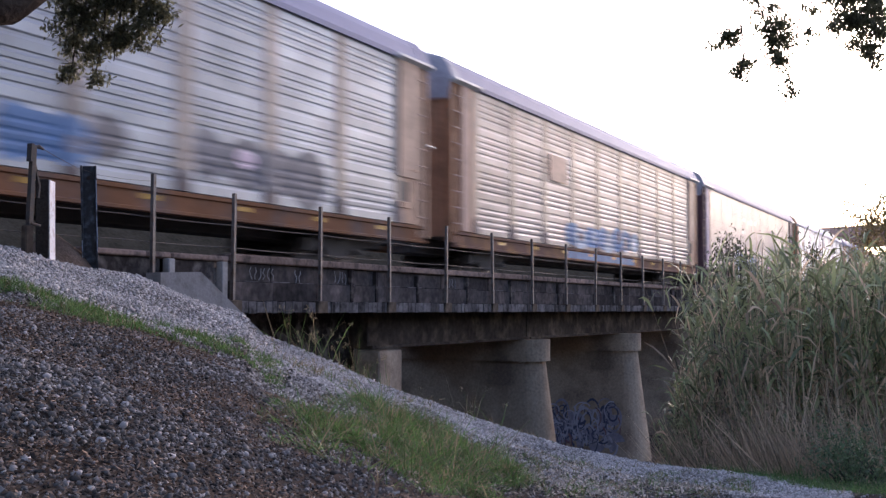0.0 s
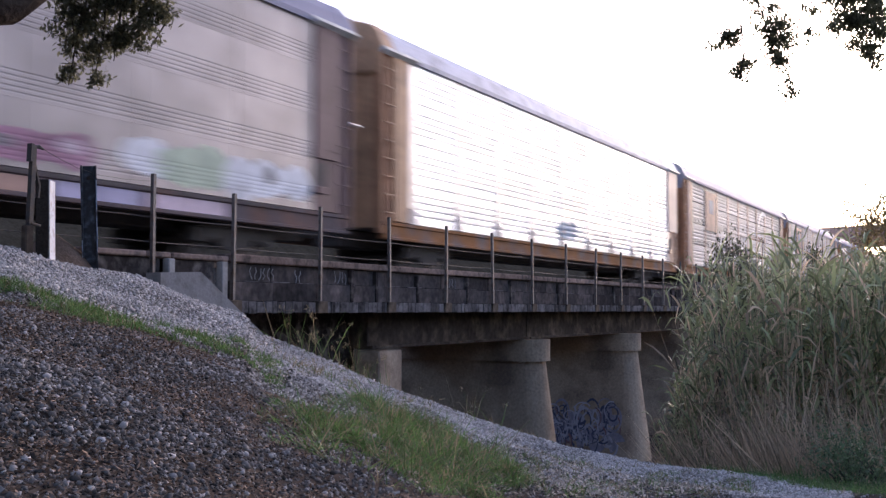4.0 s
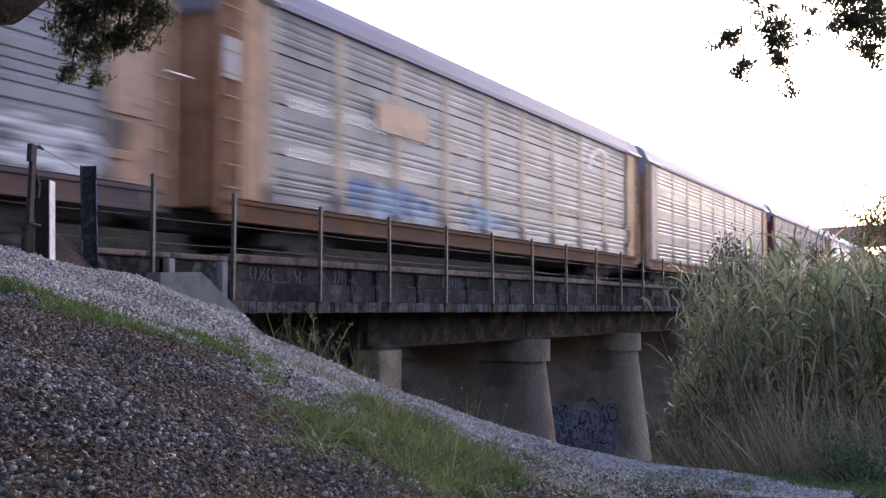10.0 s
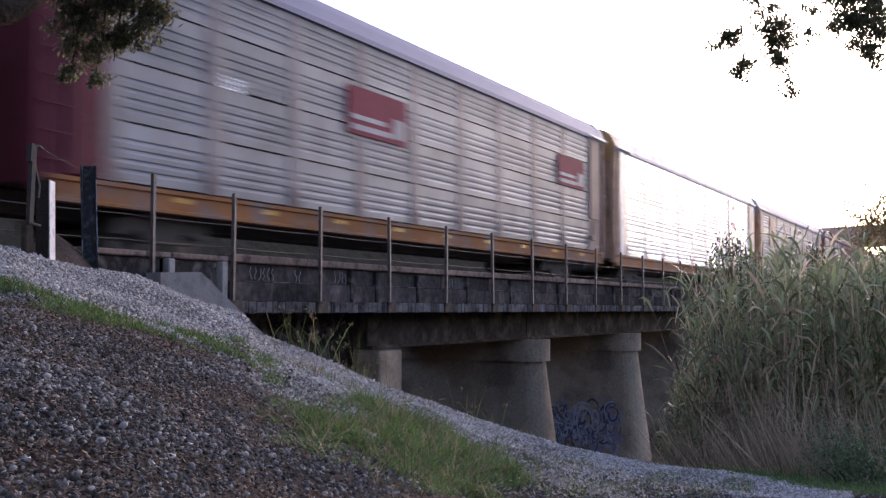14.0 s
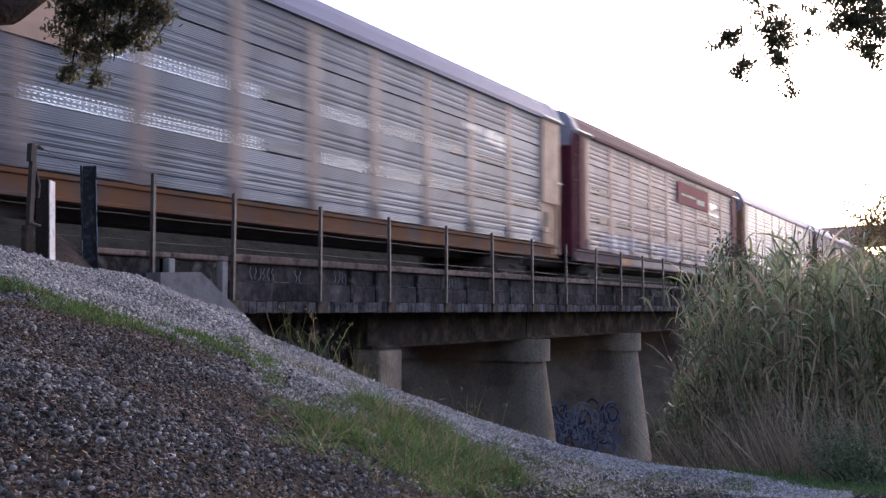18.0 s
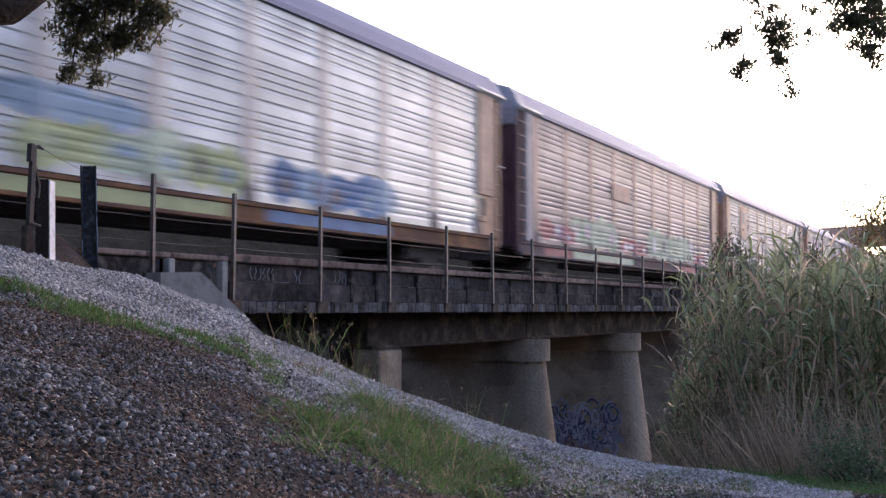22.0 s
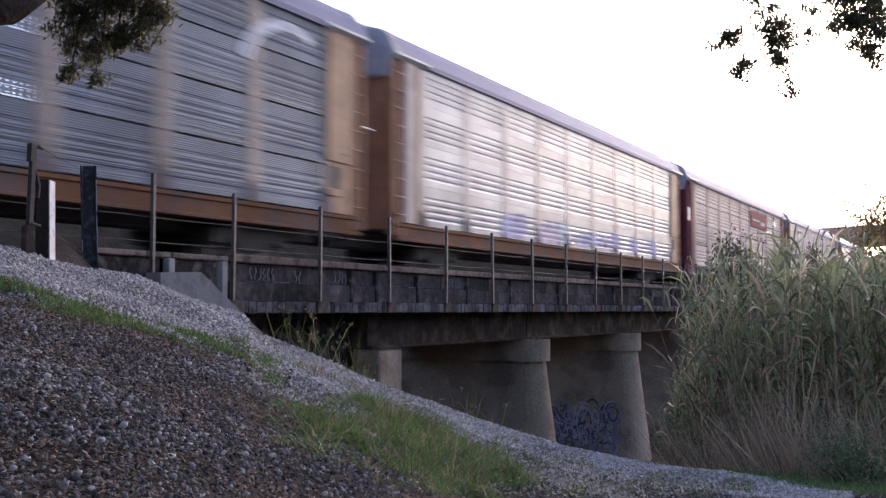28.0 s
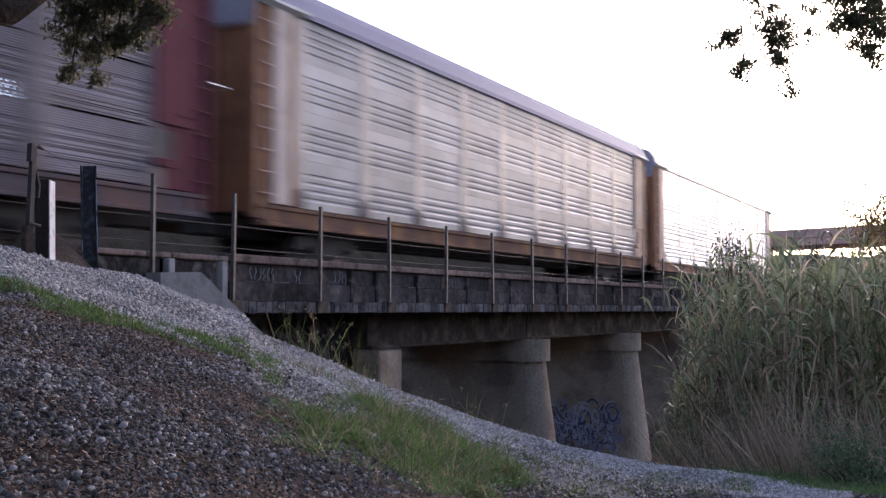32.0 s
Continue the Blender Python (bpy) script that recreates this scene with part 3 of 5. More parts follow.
PAINTS["foot"] = material("grimy post foot", (0.15, 0.115, 0.11), 0.7, gloss=0.2, vary=0.4, coarse=2, fine=14, bump=0.05, dirt=(0.22, 0.17, 0.155), obj=0.3)
PAINTS["foot bright"] = material("stained pale post foot", (0.42, 0.37, 0.35), 0.6, gloss=0.3, vary=0.3, coarse=2, fine=14, bump=0.05, dirt=(0.3, 0.2, 0.17), obj=0.3)
PAINTS["glare"] = PANELS["silver"]
PAINTS["red"] = material("crimson sign paint", (0.21, 0.026, 0.052), 0.7, gloss=0.12, vary=0.2, coarse=0.9, fine=9, bump=0.03, obj=0.1)
PAINTS["pink plate"] = panel_metal("glossy pink-violet plate", (0.76, 0.62, 0.69), 0.32, (0.68, 0.58, 0.6), 0.4, 0.55, 0.03)
PAINTS["cream plate"] = panel_metal("glossy cream plate", (0.76, 0.68, 0.62), 0.34, (0.68, 0.58, 0.52), 0.4, 0.5, 0.03)
PAINTS["bay plate"] = panel_metal("satin cream-tan plate", (0.60, 0.48, 0.41), 0.48, (0.52, 0.40, 0.34), 0.4, 0.2, 0.03)
POSTS = {
    "chalk": panel_metal("chalky grey post", (0.56, 0.55, 0.545), 0.36, (0.48, 0.44, 0.42), 0.5, 0.5),
    "zinc": panel_metal("dull zinc post", (0.25, 0.245, 0.245), 0.38, (0.25, 0.21, 0.195), 0.5),
    "rose": panel_metal("rose-grey painted post", (0.168, 0.14, 0.137), 0.42, (0.165, 0.13, 0.124), 0.5),
    "tan": panel_metal("tan painted post", (0.178, 0.152, 0.138), 0.42, (0.17, 0.132, 0.115), 0.5),
    "winepost": panel_metal("faded wine-red post", (0.118, 0.076, 0.088), 0.40, (0.13, 0.08, 0.09), 0.5),
    "greyplum": panel_metal("grey-plum painted post", (0.10, 0.093, 0.108), 0.46, (0.095, 0.08, 0.088), 0.5),
}
# Underframe tone is lifted to stand in for veiling glare.
UNDER = material("black grimy underframe", (0.13, 0.115, 0.105), 0.85, vary=0.4, coarse=2, fine=20)
WHEEL = material("worn wheel steel", (0.10, 0.08, 0.07), 0.6, 0.4, coarse=4, fine=20)


def folds(style):
    """Breakpoints (height above the floor, set-back) of the main pressings of one side sheet, bottom to top."""
    out = [(0.0, 0.0)]
    for k in range(4):
        a = k * TIER
        if style == "smooth":
            for q in range(5):
                c = a + 0.08 * q + (0.16 if k == 0 else 0.08)
                out += [(c - 0.022, 0.0), (c - 0.008, 0.005), (c + 0.006, 0.005), (c + 0.018, 0.0)]
            continue
        for q in range(4):
            c = a + 0.215 + 0.168 * q
            out += [(c - 0.06, -0.003), (c - 0.02, 0.016), (c + 0.008, 0.016), (c + 0.034, 0.002)]
        if style == "wide":
            out += [(a + 0.84, 0.0), (a + 0.90, 0.0), (a + 0.945, 0.012), (a + 0.985, 0.012), (a + 1.015, 0.0)]
    return out


def grooves(style):
    """The main pressings, and on the finely ribbed cars the small ribs over them."""
    if style != "fine":
        return folds(style)
    zs, ds = np.array(folds("mid")).T
    fine = np.arange(4 * 26) * TIER / 26 + 0.004
    rib = 0.0055
    both = np.unique(np.concatenate([zs, fine, fine + TIER / 52]))
    return [(z, float(np.interp(z, zs, ds)) + rib * (int(z * 52 / TIER - 0.15) % 2)) for z in both]


def set_back(style, z):
    prof = PROFILE[style]
    return float(np.interp(z - FLOOR, prof[0], prof[1]))


PROFILE = {s: tuple(np.array(grooves(s)).T) for s in ("wide", "fine", "mid", "banded", "smooth")}


def corrugated(name, width, z0, z1, style, margin=0.0):
    """A pressed side sheet; the pressings run out into plain margins at both ends where margin is given."""
    zs = sorted({z0, z1} | {float(FLOOR + a) for a in PROFILE[style][0] if z0 < FLOOR + a < z1})
    if not margin:
        return sweep(name, [(-SIDE + set_back(style, z), z) for z in zs] + [(-SIDE + 0.075, z1), (-SIDE + 0.075, z0)], "x", 0, width, PANELS["grey"])
    rows = [(0, 0), (margin, 0), (margin + 0.05, 1), (width - margin - 0.05, 1), (width - margin, 0), (width, 0)]
    n = len(zs)
    vs = [(x, -SIDE + k * set_back(style, z), z) for x, k in rows for z in zs]
    fs = [(i * n + j, (i + 1) * n + j, (i + 1) * n + j + 1, i * n + j + 1) for i in range(len(rows) - 1) for j in range(n - 1)]
    o = len(vs)
    last = (len(rows) - 1) * n
    vs += [(0, -SIDE + 0.075, z0), (width, -SIDE + 0.075, z0), (width, -SIDE + 0.075, z1), (0, -SIDE + 0.075, z1)]
    fs += [(o, o + 3, o + 2, o + 1), tuple([o] + [i * n for i in range(len(rows) - 1, -1, -1)][::-1][:1] + [i * n for i in range(1, len(rows))] + [o + 1])]
    fs += [tuple([o + 3, o + 2] + [i * n + n - 1 for i in range(len(rows) - 1, -1, -1)]), tuple([o] + [o + 3] + list(range(n - 1, -1, -1))), tuple([o + 1] + [last + j for j in range(n)] + [o + 2])]
    return raw(name, vs, fs, PANELS["grey"])


HOLE = COLW / 81


def slotted(name, x0, x1, zs, rows, offset, share, y, deep=0.0):
    """A sheet between heights zs whose given rows are cut into upright holes; deep gives the walls of the holes."""
    xs = [x0]
    k = math.ceil((x0 + 0.3 * HOLE - offset) / HOLE)
    while offset + HOLE * (k + share) < x1:
        xs += [offset + HOLE * k, offset + HOLE * (k + share)]
        k += 1
    xs.append(x1)
    m, n = len(zs), len(xs)
    vs = [(x, y + d, z) for d in ((0.0, deep) if deep else (0.0,)) for x in xs for z in zs]
    fs = []
    for layer in range(2 if deep else 1):
        o = layer * n * m
        for j in range(m - 1):
            if j in rows:
                fs += [(o + i * m + j, o + (i + 1) * m + j, o + (i + 1) * m + j + 1, o + i * m + j + 1) for i in range(0, n - 1, 2)]
            else:
                fs.append(tuple([o + i * m + j for i in range(n)] + [o + i * m + j + 1 for i in range(n - 1, -1, -1)]))
    if deep:
        fs += [(i * m + j, i * m + j + 1, n * m + i * m + j + 1, n * m + i * m + j) for j in rows for i in range(n)]
    return raw(name, vs, fs, PANELS["grey"])


def vent_strip(name, width, z0, z1, slot):
    """A perforated strip with two rows of small holes."""
    zs = [z0, z0 + 0.02, z0 + 0.046, z0 + 0.09, z0 + 0.116, z1] if slot else [z0, z0 + 0.04, z0 + 0.066, z1]
    return slotted(name, 0.0, width, zs, (1, 3) if slot else (1,), 0.0, 0.55, -SIDE + 0.006)


def fluted(name, width, height):
    """A smooth sheet with upright flutes, for end doors and smooth cars: x across, thickness in y."""
    n = max(3, round(width / 0.28))
    pts = []
    for i in range(n):
        a = width * i / n
        w = width / n
        pts += [(a, 0.0), (a + 0.55 * w, 0.0), (a + 0.65 * w, 0.045), (a + 0.9 * w, 0.045)]
    pts += [(width, 0.0), (width, 0.07), (0, 0.07)]
    return sweep(name, pts, "z", 0, height, PAINTS["brown"])


M = {}
for style, gap in (("fine", 0.02), ("mid", 0.02), ("banded", 0.0015), ("wide", 0.0015), ("smooth", 0.001)):
    edge = 0.0 if style == "smooth" else 0.09
    M[style] = [corrugated("side_panel", COLW - (0.02 if style == "smooth" else 0.2), FLOOR + i * TIER + gap, FLOOR + (i + 1) * TIER - gap, style, edge) for i in range(4)]
    M[style + "_short"] = [corrugated("side_panel", COLW - 0.2, FLOOR + i * TIER + 0.275, FLOOR + (i + 1) * TIER - gap, style, edge) for i in range(4)]
    M[style + "_vent"] = [[vent_strip("vent_strip", COLW - 0.2, FLOOR + i * TIER + 0.03, FLOOR + i * TIER + 0.16, True), vent_strip("vent_strip", COLW - 0.2, FLOOR + i * TIER + 0.175, FLOOR + i * TIER + 0.27, False)] for i in range(4)]
M["back"] = corrugated("side_panel", COLW, FLOOR, EAVE, "mid")
# Far-side openings placed to fit the camera's sight lines through the near vents.
M["back_open"] = [corrugated("side_panel", COLW, a, b, "mid") for a, b in ((FLOOR, 2.88), (3.30, 4.12), (4.62, EAVE))]
M["back_vent"] = [slotted("vent_band", 0.0, COLW, (a, a + 0.02, b - 0.02, b), (1,), 0.0, 0.62, -SIDE, 0.009) for a, b in ((2.88, 3.30), (4.12, 4.62))]
M["post"] = sweep("side_post", [(0, -SIDE + 0.06), (0, -SIDE - 0.006), (0.03, -SIDE - 0.016), (0.37, -SIDE - 0.016), (0.40, -SIDE - 0.006), (0.40, -SIDE + 0.06)], "z", FLOOR, EAVE, PAINTS["tan"])
M["gusset"] = sweep("post_foot", [(-0.02, FLOOR + 0.0), (0.42, FLOOR + 0.0), (0.42, FLOOR + 0.14), (0.34, FLOOR + 0.38), (0.06, FLOOR + 0.38), (-0.02, FLOOR + 0.14)], "y", -SIDE - 0.028, -SIDE - 0.017, PAINTS["tan"])
arc = [(-SIDE - 0.05, EAVE - 0.06), (-SIDE - 0.05, EAVE + 0.03), (-SIDE + 0.08, EAVE + 0.34), (-SIDE + 0.30, EAVE + 0.58), (-SIDE + 0.75, EAVE + 0.72), (-0.4, EAVE + 0.78), (0, EAVE + 0.79)]
arc += [(-y, z) for y, z in arc[-2::-1]]
M["roof"] = sweep("roof", arc, "x", 0.12, BODY - 0.12, PAINTS["bluegrey"])
M["hood"] = sweep("roof_hood", [(y * 1.006, z + 0.012) for y, z in arc], "x", 0.0, 0.55, PAINTS["pale"])
M["bracket"] = sweep("end_bracket", [(-SIDE - 0.16, EAVE - 0.06), (-SIDE - 0.03, EAVE - 0.14), (-SIDE - 0.03, EAVE - 0.02), (-SIDE - 0.16, EAVE - 0.0)], "x", 0.0, 1.75, PAINTS["pale"])
M["head"] = sweep("end_head", [(y * 0.97, z) for y, z in arc] + [(SIDE * 0.94, EAVE - 0.55), (-SIDE * 0.94, EAVE - 0.55)], "x", 0.02, 0.11, PAINTS["bluegrey"])
M["eave"] = sweep("eave_strip", [(-SIDE - 0.075, EAVE - 0.10), (-SIDE - 0.03, EAVE - 0.10), (-SIDE - 0.03, EAVE + 0.02), (-SIDE - 0.075, EAVE + 0.02)], "x", 0.2, BODY - 0.2, PAINTS["rose"])
sill = [(-SIDE - 0.04, FLOOR - 0.02), (-SIDE - 0.04, FLOOR - 0.09), (-SIDE + 0.0, FLOOR - 0.11), (-SIDE + 0.0, FLOOR - 0.36), (-SIDE - 0.05, FLOOR - 0.38), (-SIDE - 0.05, FLOOR - 0.43), (-SIDE + 0.16, FLOOR - 0.43), (-SIDE + 0.16, FLOOR - 0.02)]
M["sill"] = sweep("side_sill", sill, "x", 0.25, BODY - 0.25, PAINTS["orange"])
M["reflector"] = block("reflector", (0, -SIDE - 0.012, FLOOR - 0.225), (0.34, -SIDE - 0.001, FLOOR - 0.135), paint("yellow reflector tape", (0.62, 0.34, 0.03), 0.5), 0.002)
# Dark strip added behind the tier gaps to make them read as shade.
M["beam"] = block("tier_beam", (BAY + 0.1, -SIDE + 0.085, -0.035), (BODY - BAY - 0.1, -SIDE + 0.125, 0.022), UNDER, 0.0)
M["deck"] = block("deck", (0.3, -SIDE + 0.17, FLOOR - 0.14), (BODY - 0.3, SIDE - 0.17, FLOOR - 0.02), UNDER, 0.01)
M["spine"] = block("centre_sill", (0.2, -0.36, 0.58), (BODY - 0.2, 0.36, FLOOR - 0.15), UNDER, 0.02)
M["bay"] = block("end_bay", (0.62, -SIDE - 0.012, FLOOR), (BAY, -SIDE + 0.06, EAVE - 0.1), PAINTS["tan"], 0.01)
M["bayface"] = sweep("bay_face", [(0.64, -SIDE - 0.013), (0.66, -SIDE - 0.05), (1.14, -SIDE - 0.05), (1.17, -SIDE - 0.013)], "z", FLOOR + 0.02, EAVE - 0.12, PAINTS["rose"])
M["bayplate"] = block("bay_plate", (0.60, -SIDE - 0.055, FLOOR + 1.12), (BAY + 0.02, -SIDE - 0.013, EAVE - 0.11), PAINTS["rose"], 0.012)
M["bayplatewide"] = block("bay_plate", (0.10, -SIDE - 0.058, FLOOR + 1.32), (BAY + 0.02, -SIDE - 0.024, EAVE - 0.11), PAINTS["rose"], 0.012)
M["baystep"] = block("bay_step", (0.60, -SIDE - 0.07, FLOOR + 1.30), (0.98, -SIDE - 0.056, FLOOR + 1.36), PAINTS["brown"], 0.004)
# A dark plate on the bay stands in for shade inside an opening.
M["bayhole"] = block("brake_recess", (1.12, -SIDE - 0.017, FLOOR + 0.42), (1.50, -SIDE - 0.013, FLOOR + 1.02), UNDER, 0.001)
M["bayledge"] = block("brake_housing", (1.20, -SIDE - 0.09, FLOOR + 0.36), (1.62, -SIDE - 0.018, FLOOR + 0.52), PAINTS["tan"], 0.015)
M["platform"] = block("end_platform", (0.02, -1.5, 3.24), (0.54, -0.75, 3.275), PANELS["bright"], 0.008)
M["corner"] = sweep("corner_post", [(0.05, -SIDE + 0.16), (0.05, -SIDE - 0.02), (0.16, -SIDE - 0.02), (0.18, -SIDE + 0.05), (0.50, -SIDE + 0.05), (0.52, -SIDE - 0.02), (0.61, -SIDE - 0.02), (0.61, -SIDE + 0.16)], "z", FLOOR - 0.3, EAVE - 0.06, PAINTS["brown"])
M["door"] = fluted("end_door", 2 * SIDE - 0.34, EAVE - FLOOR + 0.2)
M["rung"] = block("rung", (0.14, -SIDE - 0.05, -0.014), (0.55, -SIDE - 0.022, 0.014), PAINTS["brown"], 0.004)
v, f = tube([(-0.62, 0, 0.88), (0.3, 0, 0.88)], [0.10, 0.10], 8)
M["coupler"] = raw("coupler", v, f, UNDER)
M["knuckle"] = block("knuckle", (-0.66, -0.16, 0.74), (-0.40, 0.16, 1.02), UNDER, 0.04)
M["frame"] = sweep("side_frame", [(-1.25, 0.36), (-1.25, 0.62), (-0.85, 0.70), (-0.45, 0.78), (0.45, 0.78), (0.85, 0.70), (1.25, 0.62), (1.25, 0.36), (1.05, 0.34), (0.62, 0.46), (0.45, 0.22), (-0.45, 0.22), (-0.62, 0.46), (-1.05, 0.34)], "y", -0.08, 0.08, UNDER)
M["bolster"] = block("bolster", (-0.25, -1.0, 0.40), (0.25, 1.0, 0.60), UNDER, 0.03)


def wheelset_mesh():
    prof = [(0.0, -0.07), (0.16, -0.09), (0.20, -0.03), (0.36, -0.02), (0.38, -0.06), (0.455, -0.06), (0.45, -0.035), (0.42, -0.03), (0.415, 0.06), (0.37, 0.065), (0.33, 0.03), (0.2, 0.02), (0.15, 0.07), (0.0, 0.07)]
    pieces = []
    for side in (-0.75, 0.75):
        s = 1 if side < 0 else -1
        vs = [(r * math.cos(2 * math.pi * k / 24), side - s * w, r * math.sin(2 * math.pi * k / 24)) for r, w in prof for k in range(24)]
        fs = [(i * 24 + k, i * 24 + (k + 1) % 24, (i + 1) * 24 + (k + 1) % 24, (i + 1) * 24 + k) for i in range(len(prof) - 1) for k in range(24)]
        pieces.append((vs, fs))
    pieces.append(tube([(0, -0.98, 0), (0, 0.98, 0)], [0.085, 0.085], 10))
    return raw("wheelset", *gather(pieces), WHEEL)


M["wheelset"] = wheelset_mesh()


def repaint(ob, mat):
    ob.material_slots[0].link = "OBJECT"
    ob.material_slots[0].material = mat
    return ob


def spray(car, x0, x1, z0, z1, colour, seed, second=None):
    """Sprayed bubble shapes that follow the ribs of the side, some in a second colour."""
    rnd = random.Random(seed)
    style = car["style"]
    n = max(2, round((x1 - x0) / 1.0))
    step = (x1 - x0) / n
    z0 = max(z0, FLOOR + 0.02)
    shapes = []
    for k in range(n):
        cx, cz = x0 + step * (k + 0.5) + rnd.uniform(-0.1, 0.1), (z0 + z1) / 2 + rnd.uniform(-0.12, 0.12) * (z1 - z0)
        rx, rz = step * rnd.uniform(0.5, 0.78), (z1 - z0) / 2 * rnd.uniform(0.75, 1.05)
        shapes.append((cx, cz, rx, rz, PAINTS[second if second and rnd.random() < 0.4 else colour]))
    for cx, cz, rx, rz, tone in shapes[:]:
        if x1 - x0 > 1.2 and rnd.random() < (0.25 if colour == "green" else 0.65):
            core = PAINTS[rnd.choice([q for q in ("white", "sky", "steel", second or "blush") if q != colour])]
            shapes.append((cx + rnd.uniform(-0.3, 0.3) * rx, cz + rnd.uniform(-0.3, 0.3) * rz, rx * rnd.uniform(0.25, 0.45), rz * rnd.uniform(0.3, 0.55), core))
    for k, (cx, cz, rx, rz, tone) in enumerate(shapes):
        ph, amp = rnd.uniform(0, 6.28), rnd.uniform(0.08, 0.25)
        vs, fs = [], []
        cols, rows = 16, 30
        for i in range(cols + 1):
            u = -1 + 2 * i / cols
            h = max(0.03, 1 - abs(u) ** 2.4) ** 0.5 * (1 + amp * math.sin(3 * u + ph))
            for j in range(rows + 1):
                z = min(max(cz + rz * h * (-1 + 2 * j / rows), FLOOR + 0.01), EAVE - 0.12)
                x = cx + rx * u
                on_post = style != "smooth" and abs((x - BAY + COLW / 2) % COLW - COLW / 2) < 0.22
                vs.append((x, -SIDE - ((0.034 if z < FLOOR + 0.45 else 0.024) if on_post else 0.006 - set_back(style, z)) - 0.0006 * k, z))
        m = rows + 1
        for i in range(cols):
            for j in range(rows):
                fs.append((i * m + j, (i + 1) * m + j, (i + 1) * m + j + 1, i * m + j + 1))
        child("spray_paint", raw("spray_paint", vs, fs, tone), car)


def plate(car, x0, x1, z0, z1, colour):
    ob = child("sign_panel", block("sign_panel", (x0, -SIDE - 0.045, z0), (x1, -SIDE - 0.024, z1), PAINTS[colour], 0.004), car)
    return ob


def truck(car, x):
    t = child("bogie", M["bolster"], car, (x, 0, 0))
    for y in (-1.0, 1.0):
        child("side_frame", M["frame"], t, (0, y, 0))
    for dx in (-0.86, 0.86):
        w = new("wheelset", M["wheelset"])
        w.parent = t
        w.matrix_parent_inverse = Matrix.Translation((dx, 0, 0.42))
        WHEELSETS.append(w)


WHEELSETS, CARS = [], []
START, SPEED, GAIN = 26.053, 15.1872, 0.01592


def autorack(label, panels, style, ends, posts, sillc, roof, hood=None, near=None, slots=0.0, face="rose", broad=False):
    car = empty("autorack_car")
    car["style"] = style
    rnd = random.Random(len(CARS) * 7 + 3)
    tagged(car, label, "railway car", "train of autorack cars")
    pm, po, en = PANELS[panels], PANELS[panels] if posts == "same" else POSTS[posts], PAINTS[ends]
    for c in range(COLUMNS):
        x = BAY + COLW * c
        for i in range(4):
            vented = slots and 0 < i < 3 and rnd.random() < (0.0, 1.8, 1.2)[i] * slots
            me = M[style + "_short"][i] if vented else M[style][i]
            repaint(child("side_panel", me, car, (x + (0.1 if style != "smooth" else 0.01), 0, 0)), pm)
            if vented:
                for strip in M[style + "_vent"][i]:
                    repaint(child("vent_strip", strip, car, (x + 0.1, 0, 0)), pm)
        open_back = slots and (c + len(CARS)) % 4 < 3
        for me in (M["back_open"] + M["back_vent"] if open_back else [M["back"]]):
            repaint(child("vent_band" if me in M["back_vent"] else "side_panel", me, car, (x + COLW, 0, 0), (0, 0, 180)), pm)
    for c in range(COLUMNS + 1):
        x = BAY + COLW * c - 0.20
        if style != "smooth":
            repaint(child("side_post", M["post"], car, (x, 0, 0)), po)
            repaint(child("post_foot", M["gusset"], car, (x, 0, 0)), PAINTS["foot bright" if panels == "bright" else "foot"])
    if style in ("fine", "mid"):
        for i in (1, 2, 3):
            child("tier_beam", M["beam"], car, (0, 0, FLOOR + i * TIER))
    repaint(child("roof", M["roof"], car), PAINTS[roof])
    for flip in (0, 1):
        at = (BODY, 0, 0) if flip else (0, 0, 0)
        turn = (0, 0, 180) if flip else (0, 0, 0)
        e = PAINTS[near] if near and not flip else en
        repaint(child("roof_hood", M["hood"], car, at, turn), PAINTS[roof if flip else hood or "hoodgrey"])
        repaint(child("end_head", M["head"], car, at, turn), PAINTS["greyplum" if flip else hood or "hoodgrey"])
        repaint(child("end_door", M["door"], car, (BODY - 0.12 if flip else 0.12, -(SIDE - 0.17) if flip else SIDE - 0.17, FLOOR - 0.15), (0, 0, 90 if flip else -90)), PAINTS["litbrown"] if e == PAINTS["brown"] else e)
        child("coupler", M["coupler"], car, at, turn)
        child("knuckle", M["knuckle"], car, at, turn)
    for flip in (0, 1):
        e = PAINTS[near] if near and not flip else en
        # corners: one hand lies on the viewer's side at the leading end and beyond at the trailing end, the other hand crosswise
        for hand, turned in (("", flip), ("2", 1 - flip)):
            at, turn = (BODY if flip else 0, 0, 0), (0, 0, 180 if turned else 0)
            for nm, key in (("end_bay", "bay"), ("corner_post", "corner")):
                repaint(child(nm, M[key + hand], car, at, turn), PAINTS["brown"] if nm == "corner_post" and e == PAINTS["yellow"] else e)
            cover = PAINTS[face] if not flip and face != "rose" else e if e in (PAINTS["maroon"], PAINTS["plum"], PAINTS["yellow"]) else PAINTS[("bay plate" if panels == "bright" else "peach") if flip else face]
            wide = broad and flip and hand
            repaint(child("bay_plate" if hand else "bay_face", M["bayplate" + ("wide" if wide else "") + "2" if hand else "bayface"], car, at, turn), cover)
            if hand:
                child("brake_recess", M["bayhole2"], car, at, turn)
                repaint(child("brake_housing", M["bayledge2"], car, at, turn), e)
                repaint(child("bay_step", M["baystep2"], car, at, turn), e)
            if not turned:
                for k in range(9):
                    if not (wide and k > 2):
                        repaint(child("rung", M["rung" + hand], car, (at[0], 0, FLOOR + 0.2 + 0.43 * k), turn), e if cover == e else PAINTS["rose"])
    for s in (0, 1):
        at, turn = ((BODY, 0, 0), (0, 0, 180)) if s else ((0, 0, 0), (0, 0, 0))
